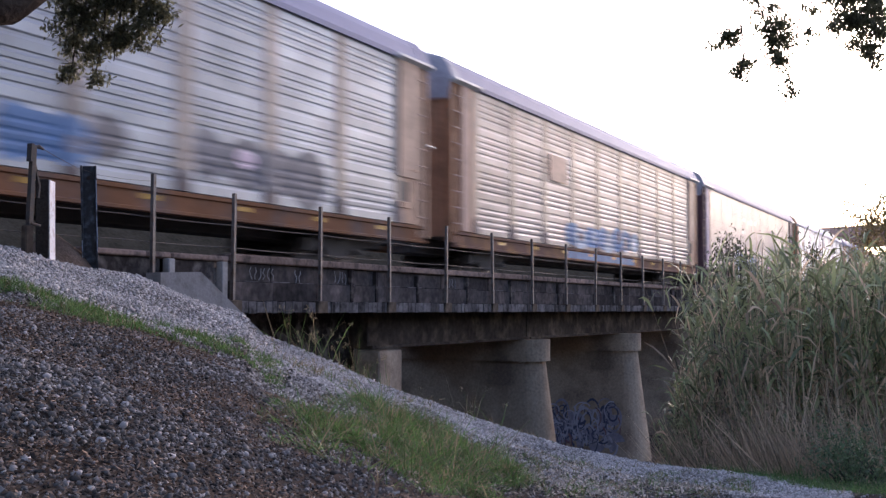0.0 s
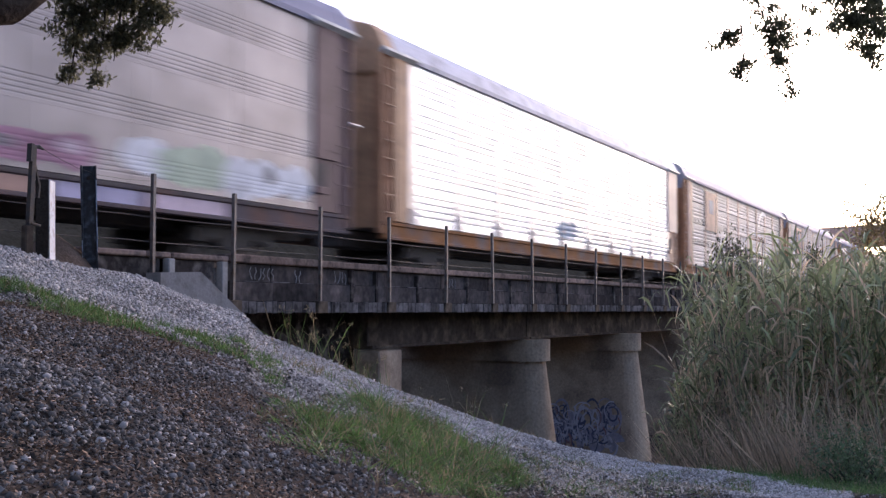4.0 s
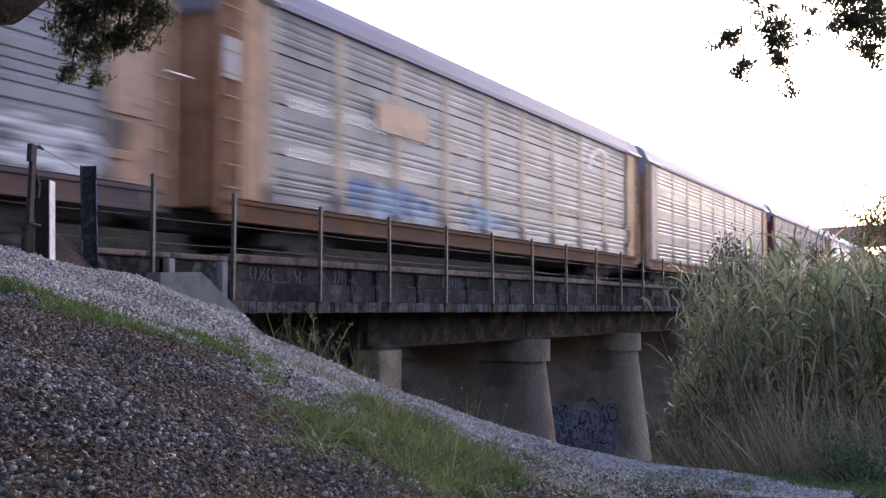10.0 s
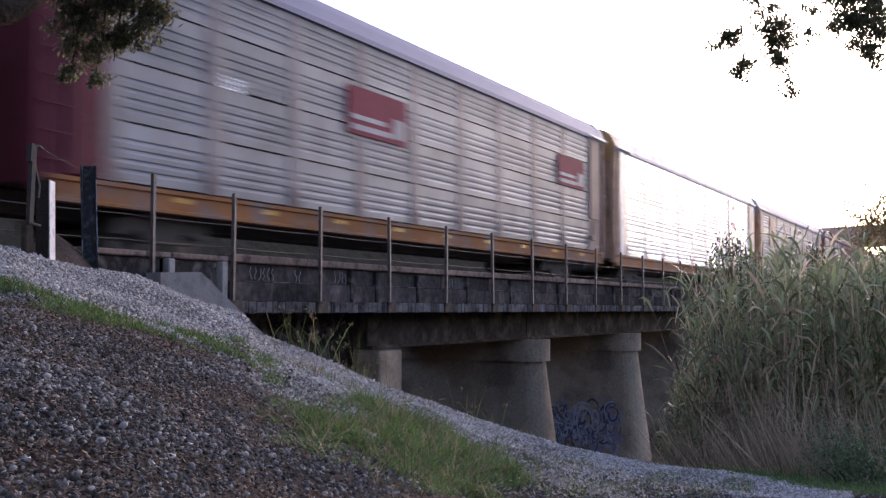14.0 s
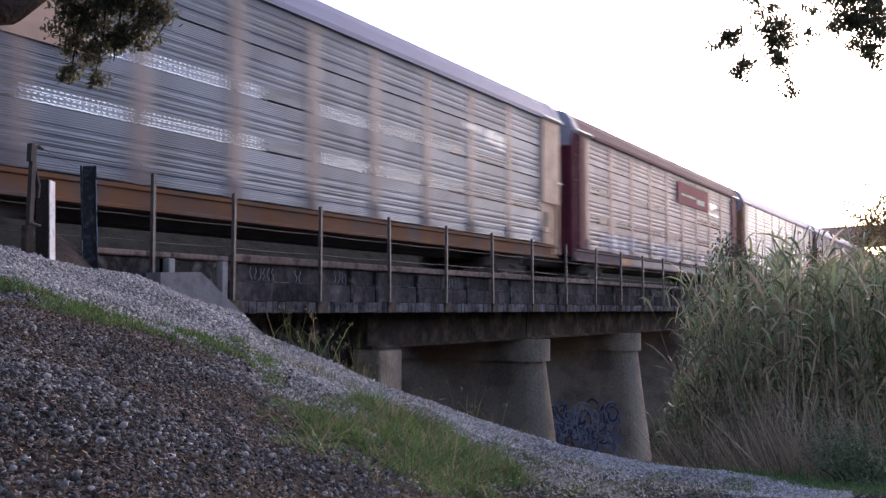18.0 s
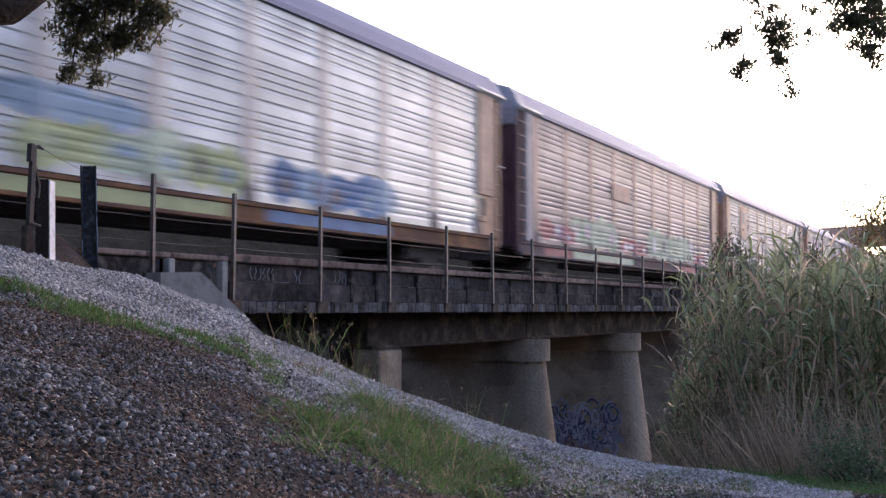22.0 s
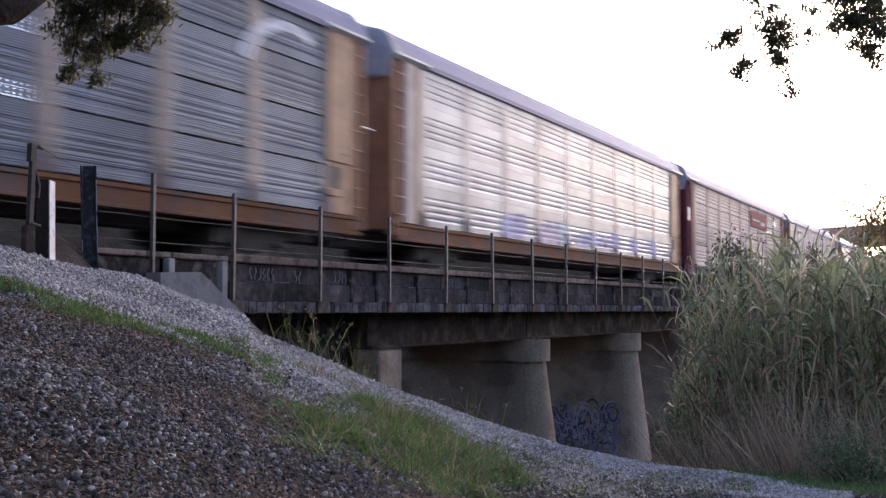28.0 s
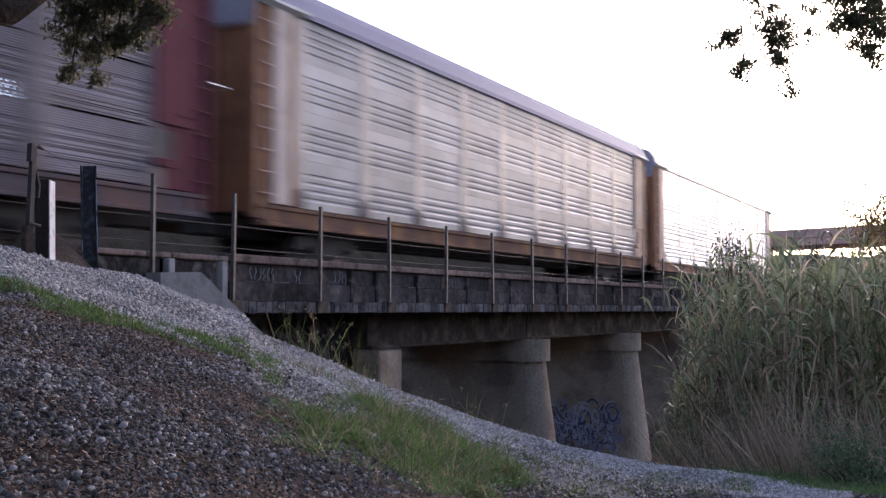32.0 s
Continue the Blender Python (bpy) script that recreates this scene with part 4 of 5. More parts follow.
        repaint(child("side_sill", M["sill"], car, at, turn), PAINTS["sill " + sillc])
        repaint(child("eave_strip", M["eave"], car, at, turn), PAINTS[roof])
    child("end_platform", M["platform"], car, (BODY, 0, 0), label="bright galvanised steel step")
    child("end_bracket", M["bracket"], car)
    child("end_bracket", M["bracket"], car, (BODY - 1.75, 0, 0))
    child("deck", M["deck"], car)
    child("centre_sill", M["spine"], car)
    truck(car, 3.55)
    truck(car, BODY - 3.55)
    CARS.append(car)
    return car


def mirrored(name, me):
    """The same part for the other hand."""
    o = me.copy()
    o.name = name
    for vert in o.vertices:
        vert.co.x = -vert.co.x
    o.flip_normals()
    return o


for key in ("bay", "bayplate", "bayplatewide", "bayhole", "bayledge", "baystep", "corner", "rung"):
    M[key + "2"] = mirrored(M[key].name, M[key])


def blots(car, spots, colour="glare"):
    """Pale spots and stickers on the side, among them painted highlights."""
    for x, z, w, h in spots:
        spray(car, x, x + w, z, z + h, colour, int(x * 10))


def arch(car, x, z, r):
    """A pale arc sprayed high on the side."""
    style = car["style"]
    vs, fs = [], []
    n, m = 24, 6
    for i in range(n + 1):
        a = math.pi * (0.95 - 0.62 * i / n)
        for j in range(m + 1):
            q = r * (0.83 + 0.17 * j / m)
            zz = min(z + 0.7 * q * math.sin(a), EAVE - 0.1)
            vs.append((x + q * math.cos(a), -SIDE - (0.025 if abs((x + q * math.cos(a) - BAY + COLW / 2) % COLW - COLW / 2) < 0.22 else 0.014) + 0.3 * set_back(style, zz), zz))
    for i in range(n):
        for j in range(m):
            fs.append((i * (m + 1) + j, i * (m + 1) + j + 1, (i + 1) * (m + 1) + j + 1, (i + 1) * (m + 1) + j))
    child("spray_paint", raw("spray_paint", vs, fs, PAINTS["white"]), car)


def notice(car, x0, x1, z0, z1, colour, mark="hoodgrey"):
    """A sign panel with a plain emblem shape on it."""
    plate(car, x0, x1, z0, z1, colour)
    w, h = x1 - x0, z1 - z0
    if colour == "red":
        marks = ((0.12, 0.55, 0.40, 0.50), (0.60, 0.84, 0.22, 0.46)) if w > 4 else ((0.06, 0.72, 0.10, 0.22), (0.06, 0.62, 0.32, 0.42), (0.76, 0.95, 0.12, 0.55))
        for a, b, low, high in marks:
            child("emblem", block("emblem", (x0 + a * w, -SIDE - 0.051, z0 + low * h), (x0 + b * w, -SIDE - 0.046, z0 + high * h), PAINTS[mark], 0.002), car)
        return
    child("emblem", block("emblem", (x0 + 0.32 * w, -SIDE - 0.051, z0 + 0.45 * h), (x0 + 0.7 * w, -SIDE - 0.046, z0 + 0.8 * h), PAINTS[mark], 0.002), car)


def sill_spray(car, x0, x1, colour):
    """Spray paint carried on over the sill."""
    child("spray_paint", block("spray_paint", (x0, -SIDE - 0.004, FLOOR - 0.355), (x1, -SIDE - 0.001, FLOOR - 0.115), PAINTS[colour], 0.0), car)


def reflectors(car):
    """Yellow reflector strips along the sill, one under each column."""
    for k in range(COLUMNS):
        x = BAY + COLW * (k + 0.62)
        child("reflector", M["reflector"], car, (x, 0, 0), label="yellow reflector strip")


# The cars in running order.
c = autorack("grey corrugated autorack car with blue sprayed patches and an orange sill", "grey", "wide", "tan", "tan", "orange", "bluegrey")
spray(c, 13.6, 16.3, 1.3, 2.2, "blue", 101, "steel")
spray(c, 17.8, 22.2, 1.25, 2.3, "smoke", 2)
c = autorack("tan-stained autorack car with blue graffiti and red-brown ends", "tan", "wide", "tan", "tan", "rust", "bluegrey", near="brown")
spray(c, 9.0, 17.2, 1.1, 2.05, "blue", 3, "sky")
sill_spray(c, 9.0, 16.8, "blue")
plate(c, 7.3, 8.9, 3.24, 4.1, "signtan")
c = autorack("smooth pinkish-grey autorack car with pale blue graffiti", "pink", "smooth", "plum", "same", "greyplum", "bluegrey", near="plum", face="blush")
spray(c, 7.7, 13.9, 1.2, 2.2, "sky", 5)
spray(c, 16.0, 19.0, 1.15, 1.8, "magenta", 51)
spray(c, 19.9, 25.4, 1.15, 2.0, "green", 6, "white")
# Dark strips laid over the sill stand in for shade in its slots.
for k in range(23):
    child("deck_slot", block("deck_slot", (2.2 + 1.0 * k, -SIDE - 0.046, FLOOR - 0.075), (2.75 + 1.0 * k, -SIDE - 0.041, FLOOR - 0.03), UNDER, 0.0), c)
for k, tone in enumerate(("violet", "cream", "blush", "cream", "rose", "violet", "blush")):
    sill_spray(c, 6.8 + 2.3 * k, 8.9 + 2.3 * k, tone)
blots(c, [(9.8, 4.0, 0.7, 0.3), (11.0, 3.95, 0.6, 0.3), (12.0, 4.0, 0.6, 0.35), (13.1, 3.98, 0.6, 0.35), (9.7, 3.3, 0.7, 0.3)])
c = autorack("bright galvanised autorack car with yellow near end and orange sill", "bright", "wide", "tan", "chalk", "ochre", "paleblue", "yellow", near="yellow", broad=True)
spray(c, 12.0, 13.8, 1.4, 2.1, "sky", 7)
c = autorack("dark grey autorack car with a tan sign panel and orange sill", "dark", "fine", "brown", "rose", "ochre", "bluegrey", near="brown", slots=0.5)
notice(c, 4.3, 6.5, 3.0, 4.95, "signtan")
arch(c, 19.8, 3.9, 1.7)
c = autorack("grey autorack car with pink and blue graffiti low on its side", "dull", "wide", "tan", "rose", "greyplum", "bluegrey", near="brown", face="cream")
notice(c, 4.0, 6.1, 3.1, 4.95, "signtan")
spray(c, 5.0, 10.2, 1.3, 2.3, "magenta", 8, "sky")
spray(c, 12.0, 14.0, 1.4, 2.25, "sky", 10)
spray(c, 14.7, 19.7, 1.15, 1.95, "magenta", 9)
sill_spray(c, 14.9, 18.4, "magenta")
spray(c, 23.1, 25.4, 1.15, 2.0, "white", 11, "sky")
c = autorack("tan-stained autorack car with yellowish ends and pale blue graffiti", "dull", "fine", "yellow", "tan", "orange", "bluegrey", near="yellow", slots=0.55)
plate(c, 5.9, 8.6, 3.24, 3.95, "signtan")
plate(c, 0.16, 0.5, 3.4, 4.2, "white")
spray(c, 4.9, 8.8, 1.2, 2.1, "sky", 12, "blue")
spray(c, 11.0, 14.0, 1.3, 2.0, "sky", 13)
arch(c, 22.6, 3.9, 1.5)
c = autorack("grey autorack car with tan posts and yellowish ends", "dull", "banded", "yellow", "rose", "rust", "bluegrey", near="tan", face="cream")
c = autorack("grey autorack car with plum ends and red sign panels", "slate", "mid", "plum", "greyplum", "ochre", "bluegrey", near="maroon", slots=0.12)
notice(c, 9.0, 11.8, 3.0, 4.1, "red")
plate(c, 0.66, 1.16, 2.0, 2.16, "ochre")
plate(c, 0.66, 1.16, 1.3, 1.96, "rose")
notice(c, 22.4, 25.0, 3.2, 4.2, "red")
c = autorack("bright galvanised autorack car with a mauve patch by its end", "bright", "wide", "tan", "chalk", "ochre", "paleblue", "ochre", near="tan", broad=True, face="pale")
plate(c, 20.3, 22.4, 1.3, 3.3, "cream plate")
plate(c, 20.3, 22.4, 3.303, 5.0, "pink plate")
ring = [(21.35 + q * 0.62 * math.cos(a), -SIDE - 0.048, 4.15 + q * 0.62 * math.sin(a)) for q in (0.62, 1.0) for a in np.linspace(0, 2 * math.pi, 25)[:-1]]
child("spray_paint", raw("spray_paint", ring, [(k, (k + 1) % 24, 24 + (k + 1) % 24, 24 + k) for k in range(24)], PAINTS["magenta"]), c)
c = autorack("dark grey autorack car with tan sign panel and red-brown ends", "dark", "fine", "tan", "rose", "orange", "bluegrey", near="brown", slots=0.6, broad=True)
plate(c, 3.9, 5.8, 3.1, 4.95, "signtan")
for y in (-1.12, -0.5):
    child("end_plate", block("end_plate", (0.02, y, 3.74), (0.045, y + 0.24, 4.08), PAINTS["white"], 0.004), c)
# White highlights on this side are painted as pale spots.
blots(c, [(21.5, 3.7, 1.2, 0.5), (20.0, 4.0, 1.0, 0.2)])
c = autorack("mauve autorack car with wine-red roof and blue-grey graffiti", "mauve", "fine", "maroon", "winepost", "greyplum", "wine", near="maroon", slots=0.5)
notice(c, 14.0, 20.1, 3.9, 4.9, "red")
for k, (a, b) in enumerate(((3.2, 8.6), (9.4, 14.6), (15.2, 19.4), (20.0, 24.4))):
    spray(c, a, b, 1.2, 1.95, "steel", 111 + k, "hoodgrey")
sill_spray(c, 7.0, 23.5, "steel")
sill_spray(c, 5.6, 6.9, "orange")
blots(c, [(20.6, 4.1, 1.4, 0.4), (20.3, 3.75, 2.0, 0.25)])
c = autorack("bright galvanised autorack car with lime and blue graffiti", "silver", "wide", "tan", "zinc", "rust", "bluegrey", near="brown", face="cream")
spray(c, 9.2, 14.9, 1.2, 2.1, "lime", 15, "green")
spray(c, 15.8, 20.9, 1.2, 2.15, "blue", 16, "sky")
spray(c, 7.5, 12.0, 1.95, 2.55, "sky", 161)
sill_spray(c, 8.6, 14.4, "lime")
sill_spray(c, 15.6, 20.6, "blue")
c = autorack("mauve autorack car with mint green and red graffiti along its foot", "mauve", "wide", "tan", "winepost", "greyplum", "bluegrey", near="plum", face="hoodgrey")
spray(c, 2.1, 5.0, 1.2, 1.95, "crimson", 17, "magenta")
spray(c, 5.0, 9.8, 1.2, 2.35, "green", 18)
spray(c, 10.5, 14.0, 1.2, 1.8, "crimson", 19)
spray(c, 14.3, 21.9, 1.15, 2.4, "green", 20)
spray(c, 21.9, 24.0, 1.15, 1.75, "crimson", 201)
sill_spray(c, 2.3, 4.9, "crimson")
sill_spray(c, 5.0, 12.0, "green")
sill_spray(c, 19.0, 22.5, "crimson")
plate(c, 9.3, 11.6, 3.2, 3.8, "rose")
c = autorack("dark grey autorack car with tan sign panel and yellow near end", "dark", "fine", "tan", "tan", "ochre", "bluegrey", near="tan", face="peach", slots=0.5)
notice(c, 4.4, 6.0, 3.05, 4.95, "signtan")
spray(c, 5.8, 8.5, 1.2, 2.1, "sky", 21)
arch(c, 21.5, 3.7, 1.7)
c = autorack("dark grey autorack car with yellowish ends and orange sill", "dark", "fine", "yellow", "tan", "orange", "bluegrey", near="tan", slots=0.5)
plate(c, 4.4, 6.4, 3.3, 4.6, "blush")
arch(c, 24.2, 3.75, 1.7)
c = autorack("galvanised autorack car with violet graffiti and brown near end", "grey", "banded", "yellow", "zinc", "orange", "bluegrey", near="brown", face="cream")
spray(c, 6.6, 8.7, 1.15, 1.95, "white", 22, "violet")
spray(c, 9.7, 12.3, 1.15, 1.95, "white", 221, "blush")
spray(c, 13.0, 16.8, 1.15, 1.8, "violet", 222)
spray(c, 17.0, 18.2, 1.25, 1.95, "violet", 23)
spray(c, 19.3, 20.7, 1.25, 1.8, "violet", 24)
spray(c, 22.0, 23.2, 1.25, 1.95, "violet", 25)
c = autorack("mauve-grey autorack car with maroon ends and a red sign panel", "mauve", "fine", "maroon", "greyplum", "greyplum", "bluegrey", near="maroon", slots=0.5)
notice(c, 15.1, 20.3, 3.98, 4.9, "red")
plate(c, 0.14, 0.48, 3.25, 3.85, "pale")
blots(c, [(20.4, 3.8, 2.2, 0.3), (22.6, 4.4, 1.2, 0.35)])
c = autorack("galvanised autorack car with tan ends and rusty sill", "dull", "banded", "tan", "zinc", "rust", "bluegrey", near="orange", face="cream")
# Sun glare on the last car is put into its white sheets and roof.
c = autorack("last autorack car of the train, sun glare in its pale colours, with tan ends", "bright", "wide", "tan", "chalk", "rust", "pale", near="brown")


for k in (0, 1, 7, 8):
    reflectors(CARS[k])


# ---- plants, stones ----
def bulk(name, V, F, mats, index=None, smooth=False):
    """A mesh from arrays of vertices and of faces with the same number of corners."""
    V, F = np.asarray(V, np.float32), np.asarray(F, np.int32)
    me = bpy.data.meshes.new(name)
    me.vertices.add(len(V))
    me.vertices.foreach_set("co", V.ravel())
    n, k = F.shape
    me.loops.add(n * k)
    me.loops.foreach_set("vertex_index", F.ravel())
    me.polygons.add(n)
    me.polygons.foreach_set("loop_start", np.arange(0, n * k, k, dtype=np.int32))
    me.polygons.foreach_set("loop_total", np.full(n, k, np.int32))
    for m in (mats if isinstance(mats, (list, tuple)) else [mats]):
        me.materials.append(m)
    if index is not None:
        me.polygons.foreach_set("material_index", np.asarray(index, np.int32))
    if smooth:
        me.polygons.foreach_set("use_smooth", np.ones(n, bool))
    me.update(calc_edges=True)
    return me


def blades(rng, base, way, length, width, droop, seg=3):
    """Tapering ribbons that start at base along way and bow down by droop."""
    n = len(base)
    t = np.linspace(0, 1, seg + 1)
    way = way / np.linalg.norm(way, axis=1, keepdims=True)
    P = base[:, None] + way[:, None] * (length[:, None] * t)[..., None]
    P[..., 2] -= (droop * length)[:, None] * t ** 2
    side = np.cross(way, np.stack([np.zeros(n), np.zeros(n), np.ones(n)], 1)) + rng.normal(0, 0.35, (n, 3))
    side /= np.linalg.norm(side, axis=1, keepdims=True) + 1e-9
    w = (width[:, None] * np.array([0.6, 1.0, 0.75, 0.06] if seg == 3 else [0.25, 1.0, 0.1]))[..., None] * side[:, None] / 2
    V = np.stack([P - w, P + w], 2).reshape(n, -1, 3)
    m = 2 * (seg + 1)
    q = np.array([[2 * i, 2 * i + 1, 2 * i + 3, 2 * i + 2] for i in range(seg)])
    F = (np.arange(n)[:, None, None] * m + q[None]).reshape(-1, 4)
    return V.reshape(-1, 3), F


def merge(sets):
    V, F, I, o = [], [], [], 0
    for v, f, i in sets:
        V.append(v)
        F.append(f + o)
        I.append(np.full(len(f), i))
        o += len(v)
    return np.concatenate(V), np.concatenate(F), np.concatenate(I)


def bank_spread(rng, n, th0, th1, u0, u1):
    """n places on the bank between two bearings, and between two shares of the way to its shoulder."""
    th = rng.uniform(th0, th1, n)
    rc = np.interp(th, SHOULDER_AT, SHOULDER_R)
    lo, hi = (np.interp(th, *u) if isinstance(u, tuple) else np.full(n, u) for u in (u0, u1))
    u = np.sqrt(rng.uniform(0, 1, n) * np.maximum(hi ** 2 - lo ** 2, 0) + lo ** 2)
    r = u * rc
    x, y = r * np.cos(np.radians(th)), r * np.sin(np.radians(th))
    return np.stack([x, y, ground_z(x, y)], 1), u > lo


# Verge edges by bearing, placed to fit the camera's view.
VERGE_AT = np.array([0.0, 4.7, 6.4, 11.7, 16.3, 20.0, 24.0, 26.9, 30.3, 32.6, 33.8, 35.4, 39.0, 42.5, 45.2, 47.7, 55.0])
VERGE_HI, VERGE_LO = np.array([2.163, 2.163, 0.867, 0.721, 0.793, 0.756, 0.791, 0.88, 0.82, 0.794, 0.792, 0.79, 0.693, 0.675, 0.715, 0.769, 0.769]), np.array([0.867, 0.867, 0.826, 0.698, 0.648, 0.566, 0.495, 0.407, 0.379, 0.402, 0.572, 0.695, 0.633, 0.634, 0.671, 0.696, 0.696])


def stones(name, rng, P, size, mat, label, plain=False):
    g = (1 + 5 ** 0.5) / 2
    ico = np.array([(-1, g, 0), (1, g, 0), (-1, -g, 0), (1, -g, 0), (0, -1, g), (0, 1, g), (0, -1, -g), (0, 1, -g), (g, 0, -1), (g, 0, 1), (-g, 0, -1), (-g, 0, 1)]) / 1.9
    tri = np.array([(0, 11, 5), (0, 5, 1), (0, 1, 7), (0, 7, 10), (0, 10, 11), (1, 5, 9), (5, 11, 4), (11, 10, 2), (10, 7, 6), (7, 1, 8), (3, 9, 4), (3, 4, 2), (3, 2, 6), (3, 6, 8), (3, 8, 9), (4, 9, 5), (2, 4, 11), (6, 2, 10), (8, 6, 7), (9, 8, 1)])
    if plain:
        ico = np.array([(1, 0, 0), (0, 1, 0), (-1, 0, 0), (0, -1, 0), (0, 0, 1), (0, 0, -1)]) * 1.15
        tri = np.array([(0, 1, 4), (1, 2, 4), (2, 3, 4), (3, 0, 4), (1, 0, 5), (2, 1, 5), (3, 2, 5), (0, 3, 5)])
    k = len(ico)
    n = len(P)
    V = ico[None] * (1 + rng.normal(0, 0.16, (n, k, 1))) * (size[:, None] * rng.uniform(0.6, 1.25, (n, 3)))[:, None] / 2
    V[..., 2] *= 0.75
    a, b = rng.uniform(0, 6.28, n), rng.normal(0, 0.5, n)
    x = V[..., 0] * np.cos(b)[:, None] - V[..., 2] * np.sin(b)[:, None]
    z = V[..., 0] * np.sin(b)[:, None] + V[..., 2] * np.cos(b)[:, None]
    V = np.stack([x * np.cos(a)[:, None] - V[..., 1] * np.sin(a)[:, None], x * np.sin(a)[:, None] + V[..., 1] * np.cos(a)[:, None], z], -1)
    V += P[:, None] + np.stack([0 * size, 0 * size, 0.18 * size], 1)[:, None]
    F = (np.arange(n)[:, None, None] * k + tri[None]).reshape(-1, 3)
    tagged(new(name, bulk(name, V.reshape(-1, 3), F, mat)), label, "gravel", kind="stuff")


rng = np.random.default_rng(3)
P, ok = bank_spread(rng, 125000, -2, 55, (VERGE_AT, VERGE_HI - 0.02), 1.04)
stones("crushed_stone", rng, P[ok], np.clip(rng.lognormal(math.log(0.022), 0.42, ok.sum()), 0, 0.065), STONE, "loose grey crushed stone along the shoulder of the bank", True)
P, ok = bank_spread(rng, 17000, 17, 36, 0.62, 0.87)
stones("strewn_stone", rng, P, np.clip(rng.lognormal(math.log(0.025), 0.4, len(P)), 0, 0.065), STONE, "pale crushed stone strewn down the slope below the shoulder", True)


def litter(P):
    """Where fallen leaves gather: in patches, and in a band along the verge."""
    away = np.degrees(np.arctan2(P[:, 1], P[:, 0]))
    share = np.hypot(P[:, 0], P[:, 1]) / np.interp(away, SHOULDER_AT, SHOULDER_R)
    band = np.clip(1 - np.abs(np.interp(away, VERGE_AT, VERGE_LO) - 0.05 - share) / 0.09, 0, 1)
    return np.array([noise.noise(Vector((p[0] * 0.9, p[1] * 1.6, 3))) for p in P]) + 0.26 * band


def gravel_places(n):
    P, ok = bank_spread(rng, n, -8, 62, 0.1, (VERGE_AT, VERGE_HI))
    away = np.degrees(np.arctan2(P[:, 1], P[:, 0]))
    share = np.hypot(P[:, 0], P[:, 1]) / np.interp(away, SHOULDER_AT, SHOULDER_R)
    lump = litter(P)
    ok &= (lump + rng.normal(0, 0.12, n) < 0.3) | (rng.uniform(0, 1, n) < 0.35)
    ok &= rng.uniform(0, 1, n) < np.interp(away, [-8, 4, 48, 62], [0.05, 1, 1, 0.05]) * np.interp(share, [0.1, 0.25, 0.33, 0.45], [0.08, 0.4, 0.7, 1])
    ok &= ((share < np.interp(away, VERGE_AT, VERGE_LO)) | (rng.uniform(0, 1, n) < 0.8)) & ((away > 25) | (rng.uniform(0, 1, n) < 0.75))
    return P[ok]


P = gravel_places(175000)
stones("river_gravel", rng, P, np.clip(rng.lognormal(math.log(0.019), 0.42, len(P)), 0, 0.045), STONE_DARK, "dark fine gravel mixed with fallen leaves", True)
P = gravel_places(24000)
stones("pebbles", rng, P, np.clip(rng.lognormal(math.log(0.027), 0.38, len(P)), 0, 0.065), PEBBLE, "larger rounded pebbles among the fine gravel")

P, ok = bank_spread(rng, 12000, -170, 170, 0.03, 0.75)
away = np.degrees(np.arctan2(P[:, 1], P[:, 0]))
ok = (away < 6) | (away > 47) | (np.hypot(P[:, 0], P[:, 1]) < 3.2)
stones("scattered_gravel", rng, P[ok], np.clip(rng.lognormal(math.log(0.03), 0.45, ok.sum()), 0, 0.08), STONE_DARK, "thin scatter of gravel over the soil of the clearing", True)

# fallen leaves
P, ok = bank_spread(rng, 42000, 20, 49, 0.17, (VERGE_AT, VERGE_LO))
lump = litter(P)
P = P[lump + rng.normal(0, 0.2, len(P)) > np.interp(np.hypot(P[:, 0], P[:, 1]), [3.5, 6.0], [-0.02, 0.12])]
n = len(P)
way = np.stack([rng.normal(0, 1, n), rng.normal(0, 1, n), rng.normal(0.15, 0.25, n)], 1)
V, F = blades(rng, P + [0, 0, 0.025], way, rng.uniform(0.018, 0.042, n), rng.uniform(0.01, 0.02, n), rng.uniform(-.3, .3, n), 2)
tagged(new("fallen_leaves", bulk("fallen_leaves", V, F, DEADLEAF)), "brown dead leaves scattered over the gravel", "leaves", kind="stuff")


def tufts(name, rng, P, tall, straw, label, lean=0.45, k=12, spread=0.035):
    size = np.repeat(rng.lognormal(0, 0.45 if k < 20 else 0.6, len(P) // k), k)
    sway = np.repeat(rng.normal(0, 0.3, (len(P) // k, 2)), k, 0)
    P = np.repeat(P[:len(P) // k], k, 0)
    n = len(P)
    P = P + np.concatenate([rng.normal(0, spread, (n, 2)), np.zeros((n, 1))], 1)
    tall = tall * size * rng.uniform(0.5, 1.2, n)
    way = np.stack([sway[:, 0] + rng.normal(0, lean, n), sway[:, 1] + rng.normal(0, lean, n), np.ones(n)], 1)
    dry = rng.uniform(0, 1, n) < straw
    sets = []
    for i, sel in ((0, ~dry), (1, dry)):
        if sel.any():
            k = sel.sum()
            V, F = blades(rng, P[sel], way[sel], tall[sel], rng.uniform(0.004, 0.010, k), rng.uniform(0.1, 0.8, k))
            sets.append((V, F, i))
    V, F, I = merge(sets)
    tagged(new(name, bulk(name, V, F, [GRASS, STRAW], I)), label, "grass", kind="stuff")


P, ok = bank_spread(rng, 34000, 34.2, 50, (VERGE_AT, VERGE_LO - 0.01), (VERGE_AT, VERGE_HI + 0.01))
lump = np.array([noise.noise(Vector((p[0] * 1.3, p[1] * 1.3, 9))) for p in P])
tufts("verge_grass", rng, P[lump + rng.normal(0, 0.2, len(P)) > -0.05], 0.085, 0.12, "thin strip of short green grass between the gravels")
